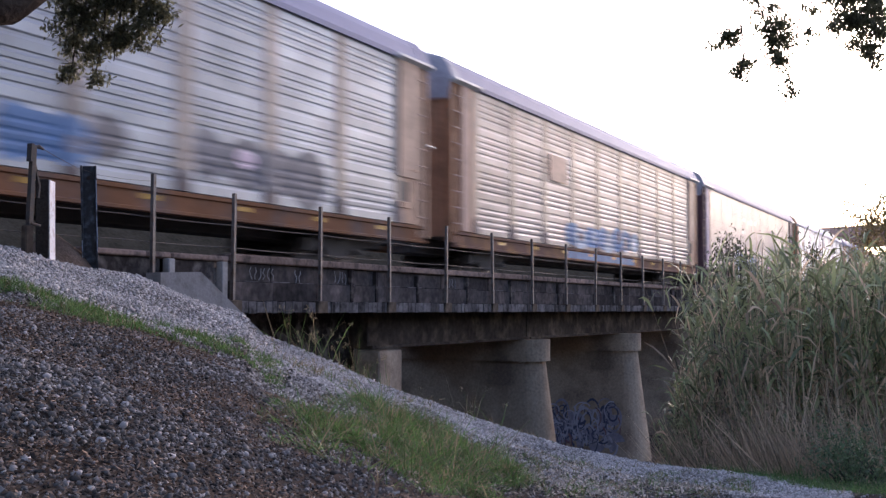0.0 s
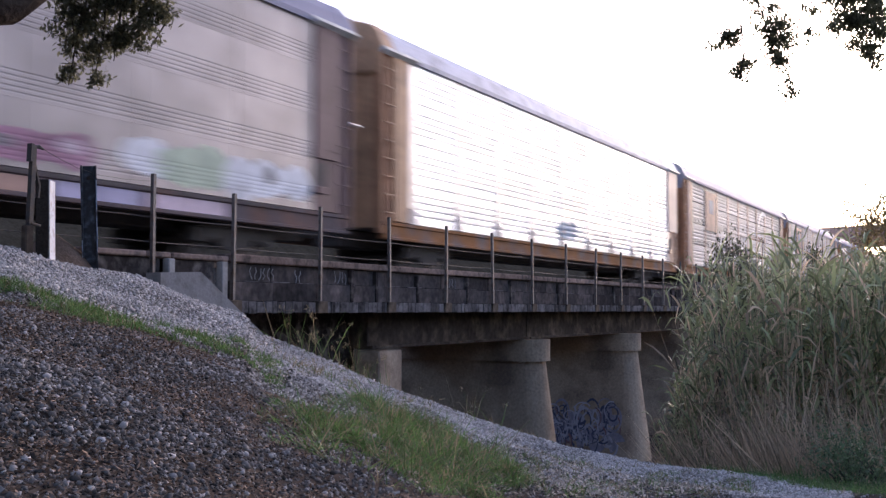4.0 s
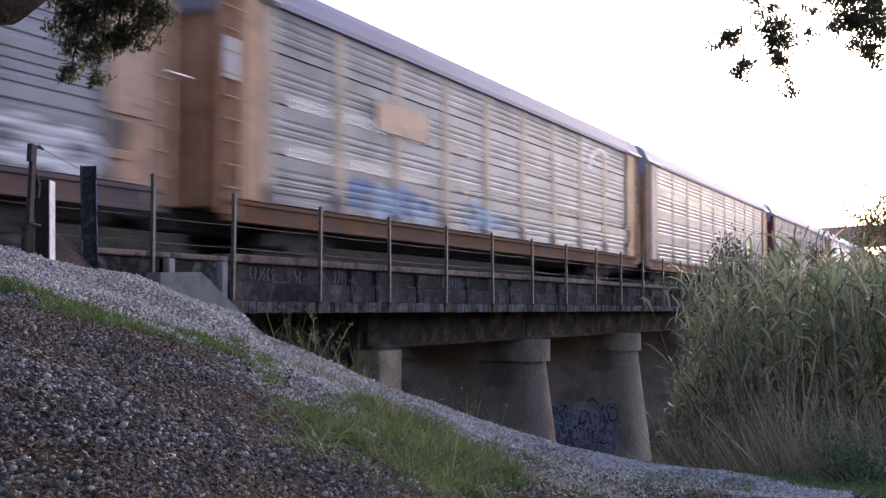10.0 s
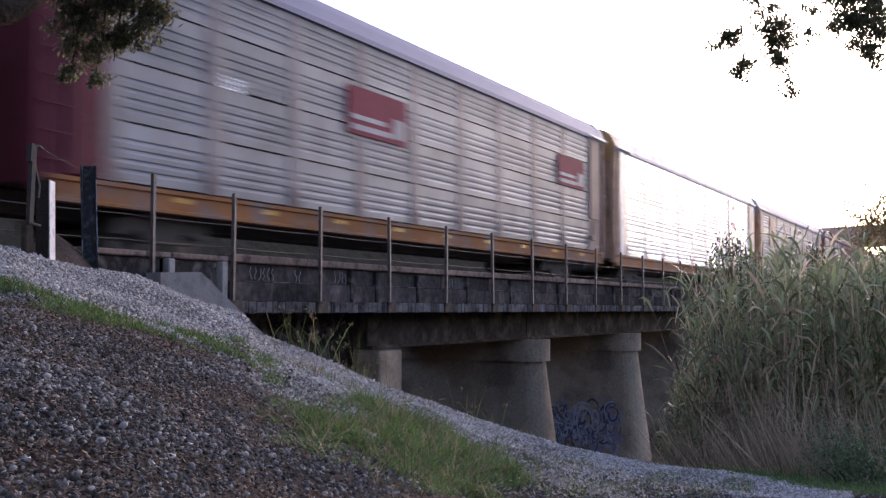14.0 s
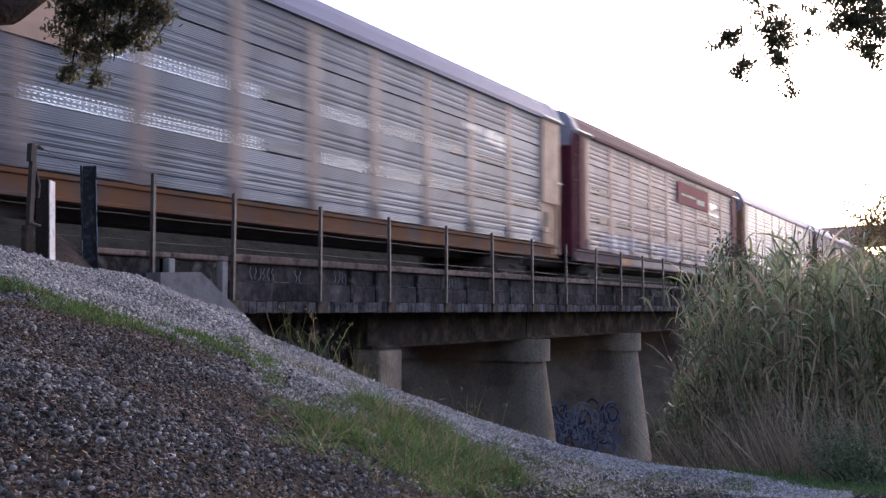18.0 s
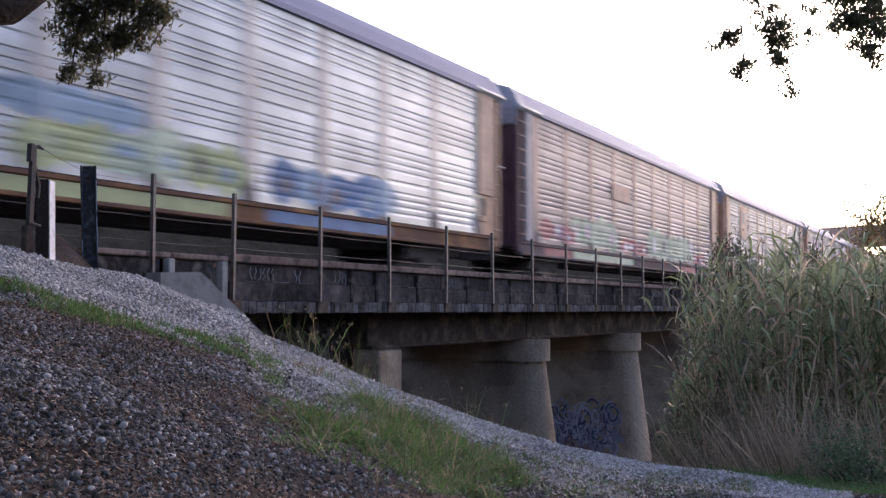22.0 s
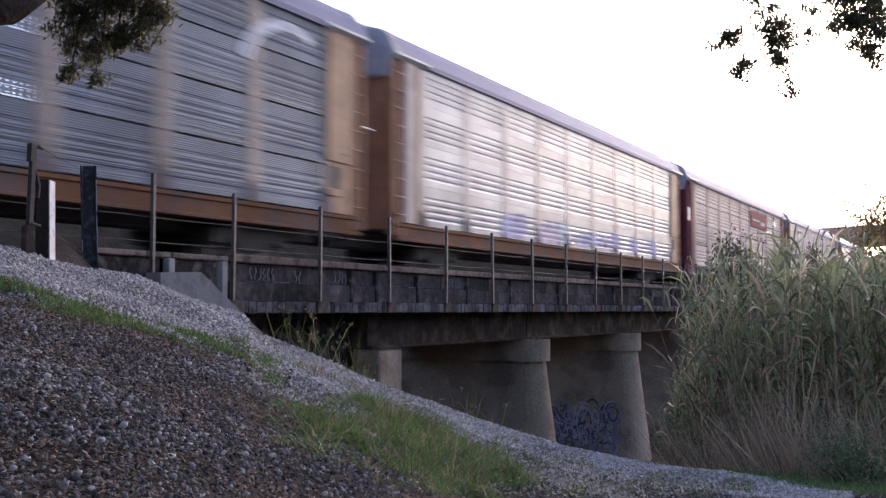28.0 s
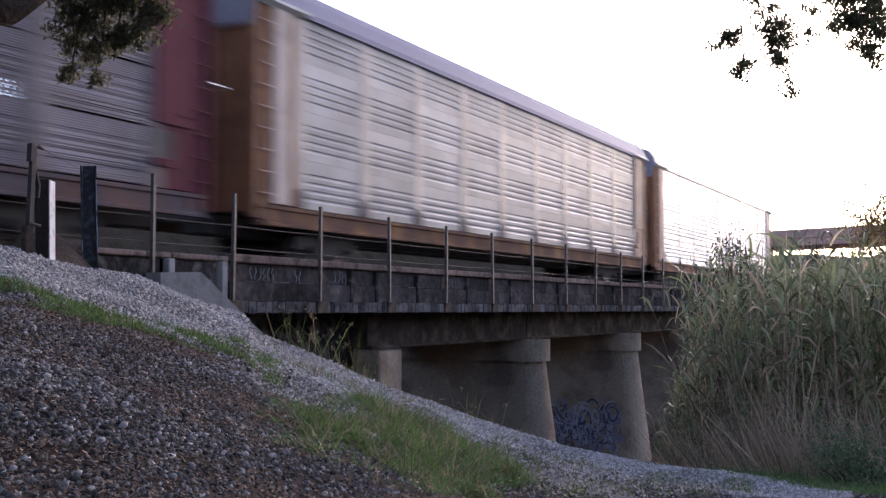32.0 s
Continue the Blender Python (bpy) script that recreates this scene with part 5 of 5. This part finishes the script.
def inside(P, corners):
    """Which places lie inside a plot given by its corners."""
    hit = np.zeros(len(P), bool)
    for (xa, ya), (xb, yb) in zip(corners, corners[1:] + corners[:1]):
        cross = (ya > P[:, 1]) != (yb > P[:, 1])
        hit ^= cross & (P[:, 0] < (xb - xa) * (P[:, 1] - ya) / (yb - ya + 1e-9) + xa)
    return hit


# the thick plot on the slope and the sparse one below it, outlined to fit the camera's view, and the fringe along the
# crushed stone
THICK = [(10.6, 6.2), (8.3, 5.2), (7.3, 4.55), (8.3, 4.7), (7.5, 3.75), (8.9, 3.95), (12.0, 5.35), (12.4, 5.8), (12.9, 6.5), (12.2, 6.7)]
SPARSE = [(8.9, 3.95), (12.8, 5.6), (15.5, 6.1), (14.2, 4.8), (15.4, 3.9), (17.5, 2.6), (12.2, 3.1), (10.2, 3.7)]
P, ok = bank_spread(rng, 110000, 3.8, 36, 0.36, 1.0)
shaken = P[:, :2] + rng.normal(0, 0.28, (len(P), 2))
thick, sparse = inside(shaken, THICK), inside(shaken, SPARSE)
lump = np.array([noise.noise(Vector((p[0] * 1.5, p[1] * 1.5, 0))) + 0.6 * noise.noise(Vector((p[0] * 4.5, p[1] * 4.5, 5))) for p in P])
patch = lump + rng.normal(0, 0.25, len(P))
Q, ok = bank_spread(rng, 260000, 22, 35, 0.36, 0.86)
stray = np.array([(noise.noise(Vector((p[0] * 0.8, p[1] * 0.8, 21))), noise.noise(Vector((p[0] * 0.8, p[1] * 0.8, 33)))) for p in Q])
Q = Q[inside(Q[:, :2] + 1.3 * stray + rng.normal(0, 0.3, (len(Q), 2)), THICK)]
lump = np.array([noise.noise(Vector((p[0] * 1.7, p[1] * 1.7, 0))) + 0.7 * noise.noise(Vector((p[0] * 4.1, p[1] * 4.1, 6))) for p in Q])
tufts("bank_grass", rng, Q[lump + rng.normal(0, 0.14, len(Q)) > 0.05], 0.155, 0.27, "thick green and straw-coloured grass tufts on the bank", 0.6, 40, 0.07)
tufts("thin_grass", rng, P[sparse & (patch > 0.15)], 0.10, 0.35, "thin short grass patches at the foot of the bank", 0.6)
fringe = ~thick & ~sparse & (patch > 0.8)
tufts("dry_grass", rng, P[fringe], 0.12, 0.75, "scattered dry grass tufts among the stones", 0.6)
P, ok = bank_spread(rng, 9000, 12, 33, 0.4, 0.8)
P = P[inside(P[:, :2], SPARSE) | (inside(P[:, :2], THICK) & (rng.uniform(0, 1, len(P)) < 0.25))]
n = len(P)
way = np.stack([rng.normal(0, 1, n), rng.normal(0, 1, n), rng.normal(0.3, 0.3, n)], 1)
V, F = blades(rng, P + [0, 0, 0.03], way, rng.uniform(0.03, 0.08, n), rng.uniform(0.015, 0.035, n), rng.uniform(-.3, .3, n), 2)
tagged(new("pale_leaf_litter", bulk("pale_leaf_litter", V, F, material("pale dry leaves", (0.38, 0.31, 0.24), 0.8, vary=0.2, coarse=2, fine=30, bump=0.1, island=0.6))), "pale dead leaves lying in the thin grass", "leaves", kind="stuff")

# the cane brake beside the bridge
def cane_brake():
    rng = np.random.default_rng(8)
    n = 1500
    th = np.radians(rng.uniform(1.0, 14.7, n))
    r = 21.5 + 11 * rng.uniform(0, 1, n) ** 1.3 + 5.0 * np.clip((np.degrees(th) - 9) / 6, 0, 1)
    x, y = r * np.cos(th), r * np.sin(th)
    keep = y < 9.6
    x, y, r, th = x[keep], y[keep], r[keep], th[keep]
    n = len(x)
    z = ground_z(x, y)
    edge = np.clip((16.5 - np.degrees(th)) / 3.0, 0.4, 1)
    bearing = np.degrees(th)
    # cane tops follow a skyline shaped to fit the camera's view
    skyline = np.interp(bearing, [0, 4.7, 7, 9.5, 10.2, 11.0, 11.5, 12.1, 12.6, 13.3, 14.0, 15.0], [0.046, 0.046, 0.045, 0.043, 0.056, 0.05, 0.036, 0.012, -0.014, -0.047, -0.075, -0.1])
    tall = np.where((rng.uniform(0, 1, n) < 0.16) & (bearing < 12.2), rng.uniform(0.008, 0.03, n), 0.0)
    top = (r * (skyline + tall + 0.007 * rng.normal(0, 1, n)) - 0.1 - z)
    lean = np.stack([rng.normal(0, 0.13, n), rng.normal(0.0, 0.13, n)], 1)
    base = np.stack([x, y, z - 0.1], 1)
    way = np.stack([lean[:, 0], lean[:, 1], np.ones(n)], 1)
    way /= np.linalg.norm(way, axis=1, keepdims=True)
    sets = []
    V, F = blades(rng, base, way, top * 1.03, np.full(n, 0.032), np.full(n, 0.03))
    dry = rng.uniform(0, 1, n) < 0.7
    fi = np.repeat(dry, 3)
    sets.append((V, F[~fi], 0))
    sets.append((V, F[fi], 1))
    m = 3600
    ft = np.radians(rng.uniform(2.0, 13.3, m))
    fr = rng.uniform(19.6, 22.6, m) + 4.0 * np.clip((np.degrees(ft) - 9) / 6, 0, 1)
    fx, fy = fr * np.cos(ft), fr * np.sin(ft)
    slant = np.stack([rng.normal(0, 0.25, m), rng.normal(0.25, 0.35, m), np.ones(m)], 1)
    V, F = blades(rng, np.stack([fx, fy, ground_z(fx, fy) - 0.05], 1), slant, rng.uniform(0.9, 3.4, m), rng.uniform(0.016, 0.03, m), rng.uniform(0.0, 0.15, m))
    sets.append((V, F, 1))
    k = 12
    t = 0.08 + 0.92 * rng.uniform(0.0, 1.0, (n, k)) ** 0.72
    B = base[:, None] + way[:, None] * (top[:, None] * t)[..., None]
    B[..., 2] -= 0.03 * top[:, None] * t ** 2
    a = rng.uniform(0, 6.283, (n, k))
    up = rng.uniform(0.7, 3.0, (n, k))
    W = np.stack([np.cos(a), np.sin(a), up], -1)
    length = rng.uniform(0.6, 1.45, (n, k)) * (1.1 - 0.35 * t)
    V, F = blades(rng, B.reshape(-1, 3), W.reshape(-1, 3), length.ravel(), rng.uniform(0.034, 0.074, n * k), rng.uniform(0.2, 0.95, n * k))
    brown = (rng.uniform(0, 1, n * k) < np.clip(0.98 - t.ravel(), 0.1, 0.65))
    fi = np.repeat(brown, 3)
    sets.append((V, F[~fi], 0))
    sets.append((V, F[fi], 1))
    V, F, I = merge(sets)
    tagged(new("cane_brake", bulk("cane_brake", V, F, [REEDLEAF, REEDDRY], I)), "tall dense giant cane with drooping grey-green leaves and brown stems", "reeds", kind="stuff")


cane_brake()


# the oak over the viewpoint
def oak():
    rnd = random.Random(4)
    rng = np.random.default_rng(4)
    t = empty("oak_tree", (1.9, 5.2, float(ground_z(1.9, 5.2))))
    tagged(t, "spreading oak with dark small leaves and grey bark", "tree")
    o = Vector(t.location)

    def limb(pts, radii, name="limb"):
        v, f = tube([Vector(p) - o for p in pts], radii, 9)
        child(name, raw(name, v, f, BARK, smooth=True), t)
    limb([(1.9, 5.2, o.z - 0.1), (1.95, 5.2, 0.3), (1.8, 5.1, 1.6), (1.5, 4.8, 3.0)], [0.42, 0.3, 0.26, 0.22], "trunk")
    limb([(1.95, 5.2, 0.9), (2.9, 5.05, 1.35), (4.2, 4.6, 1.63), (4.6, 4.38, 2.05), (5.6, 4.0, 2.95)], [0.24, 0.2, 0.145, 0.11, 0.03])
    limb([(1.6, 4.9, 2.7), (3.0, 3.6, 3.5), (5.0, 2.3, 3.6), (7.2, 1.0, 3.2)], [0.2, 0.15, 0.1, 0.03])
    limb([(1.5, 4.8, 3.0), (0.5, 4.2, 4.5), (-1.0, 3.0, 5.6)], [0.2, 0.15, 0.05])
    limb([(1.5, 4.8, 3.0), (2.0, 6.0, 4.4), (2.6, 7.0, 5.4)], [0.18, 0.13, 0.05])
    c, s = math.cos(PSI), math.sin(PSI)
    B, W = [], []

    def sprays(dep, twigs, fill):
        """Hanging twigs placed to fit the camera's view, on a plane facing it: across, up, of start and end, and the
        reach of the leaves at both.
        """
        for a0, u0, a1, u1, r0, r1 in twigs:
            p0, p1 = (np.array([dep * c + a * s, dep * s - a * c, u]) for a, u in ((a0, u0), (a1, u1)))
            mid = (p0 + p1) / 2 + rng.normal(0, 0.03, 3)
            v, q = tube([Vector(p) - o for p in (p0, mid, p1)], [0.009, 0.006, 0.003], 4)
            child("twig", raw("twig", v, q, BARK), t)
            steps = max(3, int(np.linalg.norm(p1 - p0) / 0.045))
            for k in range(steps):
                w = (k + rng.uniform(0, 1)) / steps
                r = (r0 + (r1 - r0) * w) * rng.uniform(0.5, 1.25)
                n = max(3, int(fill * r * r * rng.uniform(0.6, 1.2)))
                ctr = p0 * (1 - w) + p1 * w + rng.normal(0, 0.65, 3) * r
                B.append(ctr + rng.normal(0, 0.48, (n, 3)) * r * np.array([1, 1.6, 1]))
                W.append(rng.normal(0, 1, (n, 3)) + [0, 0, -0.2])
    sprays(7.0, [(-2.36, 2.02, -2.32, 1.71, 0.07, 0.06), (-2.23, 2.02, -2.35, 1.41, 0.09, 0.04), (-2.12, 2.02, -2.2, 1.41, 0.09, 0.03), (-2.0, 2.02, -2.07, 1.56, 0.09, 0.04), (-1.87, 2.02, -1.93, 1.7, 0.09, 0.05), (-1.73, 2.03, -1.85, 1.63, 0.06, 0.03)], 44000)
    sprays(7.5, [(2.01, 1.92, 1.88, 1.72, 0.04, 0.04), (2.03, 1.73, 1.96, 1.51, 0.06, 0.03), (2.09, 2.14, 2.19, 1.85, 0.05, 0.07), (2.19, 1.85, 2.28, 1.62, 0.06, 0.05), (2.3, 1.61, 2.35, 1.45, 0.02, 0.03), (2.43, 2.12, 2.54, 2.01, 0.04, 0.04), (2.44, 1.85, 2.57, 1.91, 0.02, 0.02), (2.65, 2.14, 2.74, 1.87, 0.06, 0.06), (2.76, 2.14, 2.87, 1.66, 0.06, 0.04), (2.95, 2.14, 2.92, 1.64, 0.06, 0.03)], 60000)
    for k in range(190):
        # the unseen crown overhead, thickened to shade the near ground
        a, rr = rnd.uniform(0, 6.28), 6.0 * math.sqrt(rnd.random())
        ctr = np.array([2.2 + rr * math.cos(a), 3.2 + rr * math.sin(a), rnd.uniform(4.6, 6.8)])
        n = 420
        B.append(ctr + rng.normal(0, 1, (n, 3)) * [0.6, 0.6, 0.35])
        W.append(rng.normal(0, 1, (n, 3)))
    B, W = np.concatenate(B), np.concatenate(W)
    n = len(B)
    big = np.where(B[:, 2] > 3.4, 4.2, 1.0)
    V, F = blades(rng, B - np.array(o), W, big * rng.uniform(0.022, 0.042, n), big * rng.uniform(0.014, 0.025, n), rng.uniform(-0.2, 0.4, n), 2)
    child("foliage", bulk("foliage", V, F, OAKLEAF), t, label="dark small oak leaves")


oak()


# seed heads and tall grass by the abutment and along the shoulder
def tall_grass(name, spots, label, stout=1.0):
    rng = np.random.default_rng(14)
    sets = []
    for x, y, n, h, spread in spots:
        q = rng.normal(0, spread, (n, 2))
        px, py = x + q[:, 0], y + q[:, 1]
        B = np.stack([px, py, ground_z(px, py) - 0.05], 1)
        W = np.stack([rng.normal(0, 0.3, n), rng.normal(0, 0.3, n), np.ones(n)], 1)
        V, F = blades(rng, B, W, h * rng.uniform(0.4, 1.1, n), stout * rng.uniform(0.003, 0.006, n), rng.uniform(0.1, 0.6, n))
        half = len(F) // 9 * 6
        sets += [(V, F[:half], 0), (V, F[half:], 1)]
        # seed heads near the tips
        m = max(3, n // 3)
        tip = V.reshape(n, -1, 3)[:m, 4:].mean(1)
        heads = np.repeat(tip, 9, 0) + rng.normal(0, 0.025, (m * 9, 3))
        V, F = blades(rng, heads, rng.normal(0, 0.6, (m * 9, 3)) + [0, 0, 0.7], rng.uniform(0.03, 0.09, m * 9), stout * rng.uniform(0.004, 0.009, m * 9), rng.uniform(0, 0.8, m * 9))
        sets.append((V, F, 1))
    V, F, I = merge(sets)
    tagged(new(name, bulk(name, V, F, [GRASS, STRAW], I)), label, "grass", kind="stuff")


def on_bank(off, share):
    """A place on the bank along a bearing off the camera's heading, as a share of the way to its shoulder."""
    th = PSI + radians(off)
    r = share * float(np.interp(math.degrees(th), SHOULDER_AT, SHOULDER_R))
    return r * math.cos(th), r * math.sin(th)


# these bearings are placed to fit the camera's view
spots = [(*on_bank(off, 1.0), n, h, 0.12) for off, n, h in ((8.26, 12, 0.9), (6.99, 26, 1.1), (6.28, 20, 1.2), (5.28, 9, 0.9), (4.28, 20, 1.15), (3.85, 10, 0.8))]
stalks = [(*on_bank(off, 0.97), n, h, 0.07) for off, n, h in ((-1.18, 8, 1.05), (-1.47, 6, 1.1), (0.69, 6, 0.7), (-2.76, 6, 0.7), (3.0, 5, 1.2))]
tall_grass("dry_grass_stalks", stalks, "thin dry grass stalks with seed heads", 1.9)
spots += [(*on_bank(off, 0.83), n, h, 0.15) for off, n, h in ((7.7, 50, 0.35), (6.42, 50, 0.3), (5.28, 30, 0.3))]
tall_grass("tall_grass", spots, "tall straw and green grass stalks on the bank", 1.8)


foot = [on_bank(off, s) for off, s in ((-17.0, 1.0), (-17.9, 0.985), (-18.8, 0.985), (-19.6, 0.97), (-20.4, 0.975), (-21.2, 0.96), (-21.9, 0.96), (-15.9, 1.01), (-14.6, 1.01))]
P = np.array([(x, y, float(ground_z(x, y))) for x, y in foot]).repeat(1500, 0) + np.stack([rng.normal(0, 0.55, 1500 * len(foot)), rng.normal(0, 0.3, 1500 * len(foot)), np.zeros(1500 * len(foot))], 1)
P[:, 2] = ground_z(P[:, 0], P[:, 1])
rng.shuffle(P)
tufts("creek_grass", rng, P, 0.13, 0.06, "bright green grass at the foot of the cane")


def shrub(name, x, y, w, h, n, label, mat, seed, leaf=0.06, mid=0.58, deep=0.5):
    """A loose bush of small leaves on thin stems."""
    rng = np.random.default_rng(seed)
    z = float(ground_z(x, y))
    s = empty(name, (x, y, z))
    tagged(s, label, "shrub")
    for k in range(9):
        e = np.array([rng.normal(0, 0.4 * w), rng.normal(0, 0.4 * w), h * rng.uniform(0.6, 1.0)])
        v, f = (tube([(0, 0, -0.1), tuple(e * [0.4, 0.4, 0.55]), tuple(e)], [0.015 + 0.008 * h, 0.01 + 0.004 * h, 0.004], 5))
        child("stem", raw("stem", v, f, BARK), s)
    lobes = rng.normal(0, 0.42, (14, 3)) * [w, w, deep * h] + [0, 0, mid * h]
    B = lobes[rng.integers(0, 14, n)] + rng.normal(0, 0.17, (n, 3)) * [w, w, deep * 2 * h]
    B = B[B[:, 2] > 0.02]
    n = len(B)
    V, F = blades(rng, B, rng.normal(0, 1, (n, 3)), rng.uniform(0.7, 1.3, n) * leaf, rng.uniform(0.4, 0.7, n) * leaf, rng.uniform(-.2, .5, n), 2)
    child("foliage", bulk("foliage", V, F, mat), s)


GREENLEAF = leafy(material("dark green bush leaves", (0.125, 0.185, 0.085), 0.5, vary=0.15, coarse=2, fine=8, bump=0, island=0.5))
WARMLEAF = leafy(material("sunlit yellow-green leaves", (0.30, 0.22, 0.10), 0.5, vary=0.15, coarse=2, fine=8, bump=0, island=0.5))
th = radians(6.3)
shrub("shrub", 18.4 * math.cos(th), 18.4 * math.sin(th), 0.9, 1.0, 2600, "low dark green bush at the foot of the cane", GREENLEAF, 2)
th = radians(4.6)
shrub("shrub", 18.1 * math.cos(th), 18.1 * math.sin(th), 0.9, 1.0, 2600, "low dark green bush at the foot of the cane", GREENLEAF, 5)
th = radians(4.5)
shrub("small_tree", 42 * math.cos(th), 42 * math.sin(th), 1.6, 10.2, 3300, "small sparse tree with backlit yellowish leaves behind the cane", WARMLEAF, 7, 0.13, 0.83, 0.14)

WEEDLEAF = leafy(material("dull dark weed leaves", (0.075, 0.085, 0.05), 0.6, vary=0.15, coarse=2, fine=8, bump=0, island=0.5))
for k, (bearing, dist, high) in enumerate(((12.3, 27.0, 1.95), (11.5, 27.0, 2.15), (11.0, 28.0, 1.75), (8.0, 29.0, 1.9))):
    th = radians(bearing)
    x, y = dist * math.cos(th), dist * math.sin(th)
    h = high - float(ground_z(x, y))
    shrub("tall_weed", x, y, 0.42, h, 420, "tall thin dark weed standing over the cane", WEEDLEAF, 40 + k, 0.07, 0.9, 0.06)

# ---- the distance ----
def overpass():
    o = empty("road_overpass", (146, 19.7, 0))
    tagged(o, "haze-tinted concrete road overpass crossing the line", "bridge", kind="structure")
    o.rotation_euler = (0, 0, radians(-20))
    child("deck", block("deck", (-5, -70, 7.75), (5, 420, 8.9), OVERPASS, 0.05), o)
    for x in (-5.2, 4.9):
        child("parapet", block("parapet", (x, -70, 8.6), (x + 0.3, 420, 9.75), OVERPASS, 0.05), o)
    for y in (-58, -24, 40, 75, 110, 145, 180, 215, 250, 285, 320, 355, 390):
        child("column", block("column", (-3.5, y - 0.7, -3), (3.5, y + 0.7, 7.75), OVERPASS, 0.1), o)


overpass()


def road_vehicle(name, label, category, high, nose, long, back):
    """A vehicle on the overpass, driving along its own x: bonnet, tall body, glass and four wheels."""
    v = empty(name)
    tagged(v, label, category)
    grey = material("grey vehicle paint", (0.24, 0.19, 0.185), 0.5, gloss=0.4, vary=0.1, coarse=1.0, fine=20, bump=0.0)
    dark = material("dark vehicle glass", (0.02, 0.02, 0.025), 0.15, vary=0.05, coarse=2, fine=20, bump=0.0)
    rear = -0.5 * long
    low = [(rear, 0.45), (0.5 * long, 0.45), (0.5 * long, nose - 0.25), (0.5 * long - 0.25, nose), (rear, nose + 0.05)]
    child("body", sweep("body", low, "y", -0.95, 0.95, grey), v)
    tall = [(rear + 0.02, nose + 0.03), (rear + back + 0.5, nose - 0.02), (rear + back, high - 0.06), (rear + back - 0.15, high), (rear + 0.2, high), (rear + 0.05, high - 0.12)]
    child("cabin", sweep("cabin", tall, "y", -0.88, 0.88, grey), v)
    for y in (-0.885, 0.88):
        child("window", block("window", (rear + 0.35, y, nose + 0.12), (rear + back - 0.15, y + 0.005, high - 0.3), dark, 0.001), v)
    for x in (rear + 0.85, 0.5 * long - 0.85):
        for y in (-0.82, 0.82):
            p, q = tube([(x, y - 0.12, 0.35), (x, y + 0.12, 0.35)], [0.35, 0.35], 16)
            child("wheel", raw("wheel", p, q, UNDER), v)
    return v


VAN = road_vehicle("van", "grey high-roofed van driving over the road bridge", "van", 2.7, 2.0, 4.9, 2.1)
SUV = road_vehicle("car", "grey car driving over the road bridge", "car", 1.85, 1.1, 4.5, 2.9)


def far_hill():
    rnd = random.Random(9)
    n = 160
    vs, fs = [], []
    for i in range(n + 1):
        a = radians(-70 + 150 * i / n)
        R = 620
        h = 29.5 + 1.5 * math.sin(i * 0.21) + 0.8 * math.sin(i * 0.83 + 1) + rnd.uniform(-0.6, 0.6)
        for rr, z in ((R - 60, -3), (R, h), (R + 260, h * 0.8), (R + 300, -3)):
            vs.append((rr * math.cos(a), rr * math.sin(a), z))
    for i in range(n):
        for j in range(3):
            fs.append((i * 4 + j, (i + 1) * 4 + j, (i + 1) * 4 + j + 1, i * 4 + j + 1))
    tagged(new("wooded_hill", raw("wooded_hill", vs, fs, HILL)), "low haze-tinted wooded hill on the horizon", "hill", kind="structure")


far_hill()


# ---- what moves ----
def motions():
    def gone(t):
        return START - SPEED * t - 0.5 * GAIN * t * t
    rows = [2.0 * k for k in range(17)]
    for i, car in enumerate(CARS):
        x = PITCH * (i - 1) + (PITCH - BODY) / 2
        walk(car, [(t, pose(x + gone(t), TRACK, RAIL)) for t in rows])
    # along the overpass: place at time zero, speed
    for vehicle, begin, pace in ((VAN, 254.9, 8.4), (SUV, 380.3, 13.0)):
        along = [(t, begin - pace * t) for t in rows]
        c, s = math.cos(radians(20)), math.sin(radians(20))
        walk(vehicle, [(t, pose(146 + 2 * c + s * y, 19.7 - 2 * s + c * y, 8.9, 0, 0, -110)) for t, y in along])
    first = WHEELSETS[0]
    walk(first, [(k / FPS, pose(0, 0, 0, 0, math.degrees((gone(k / FPS) - START) / 0.42), 0)) for k in range(32 * FPS + 1)])
    for w in WHEELSETS[1:]:
        w.rotation_mode = "QUATERNION"
        w.animation_data_create()
        w.animation_data.action = first.animation_data.action
        w.animation_data.action_slot = first.animation_data.action_slot


motions()
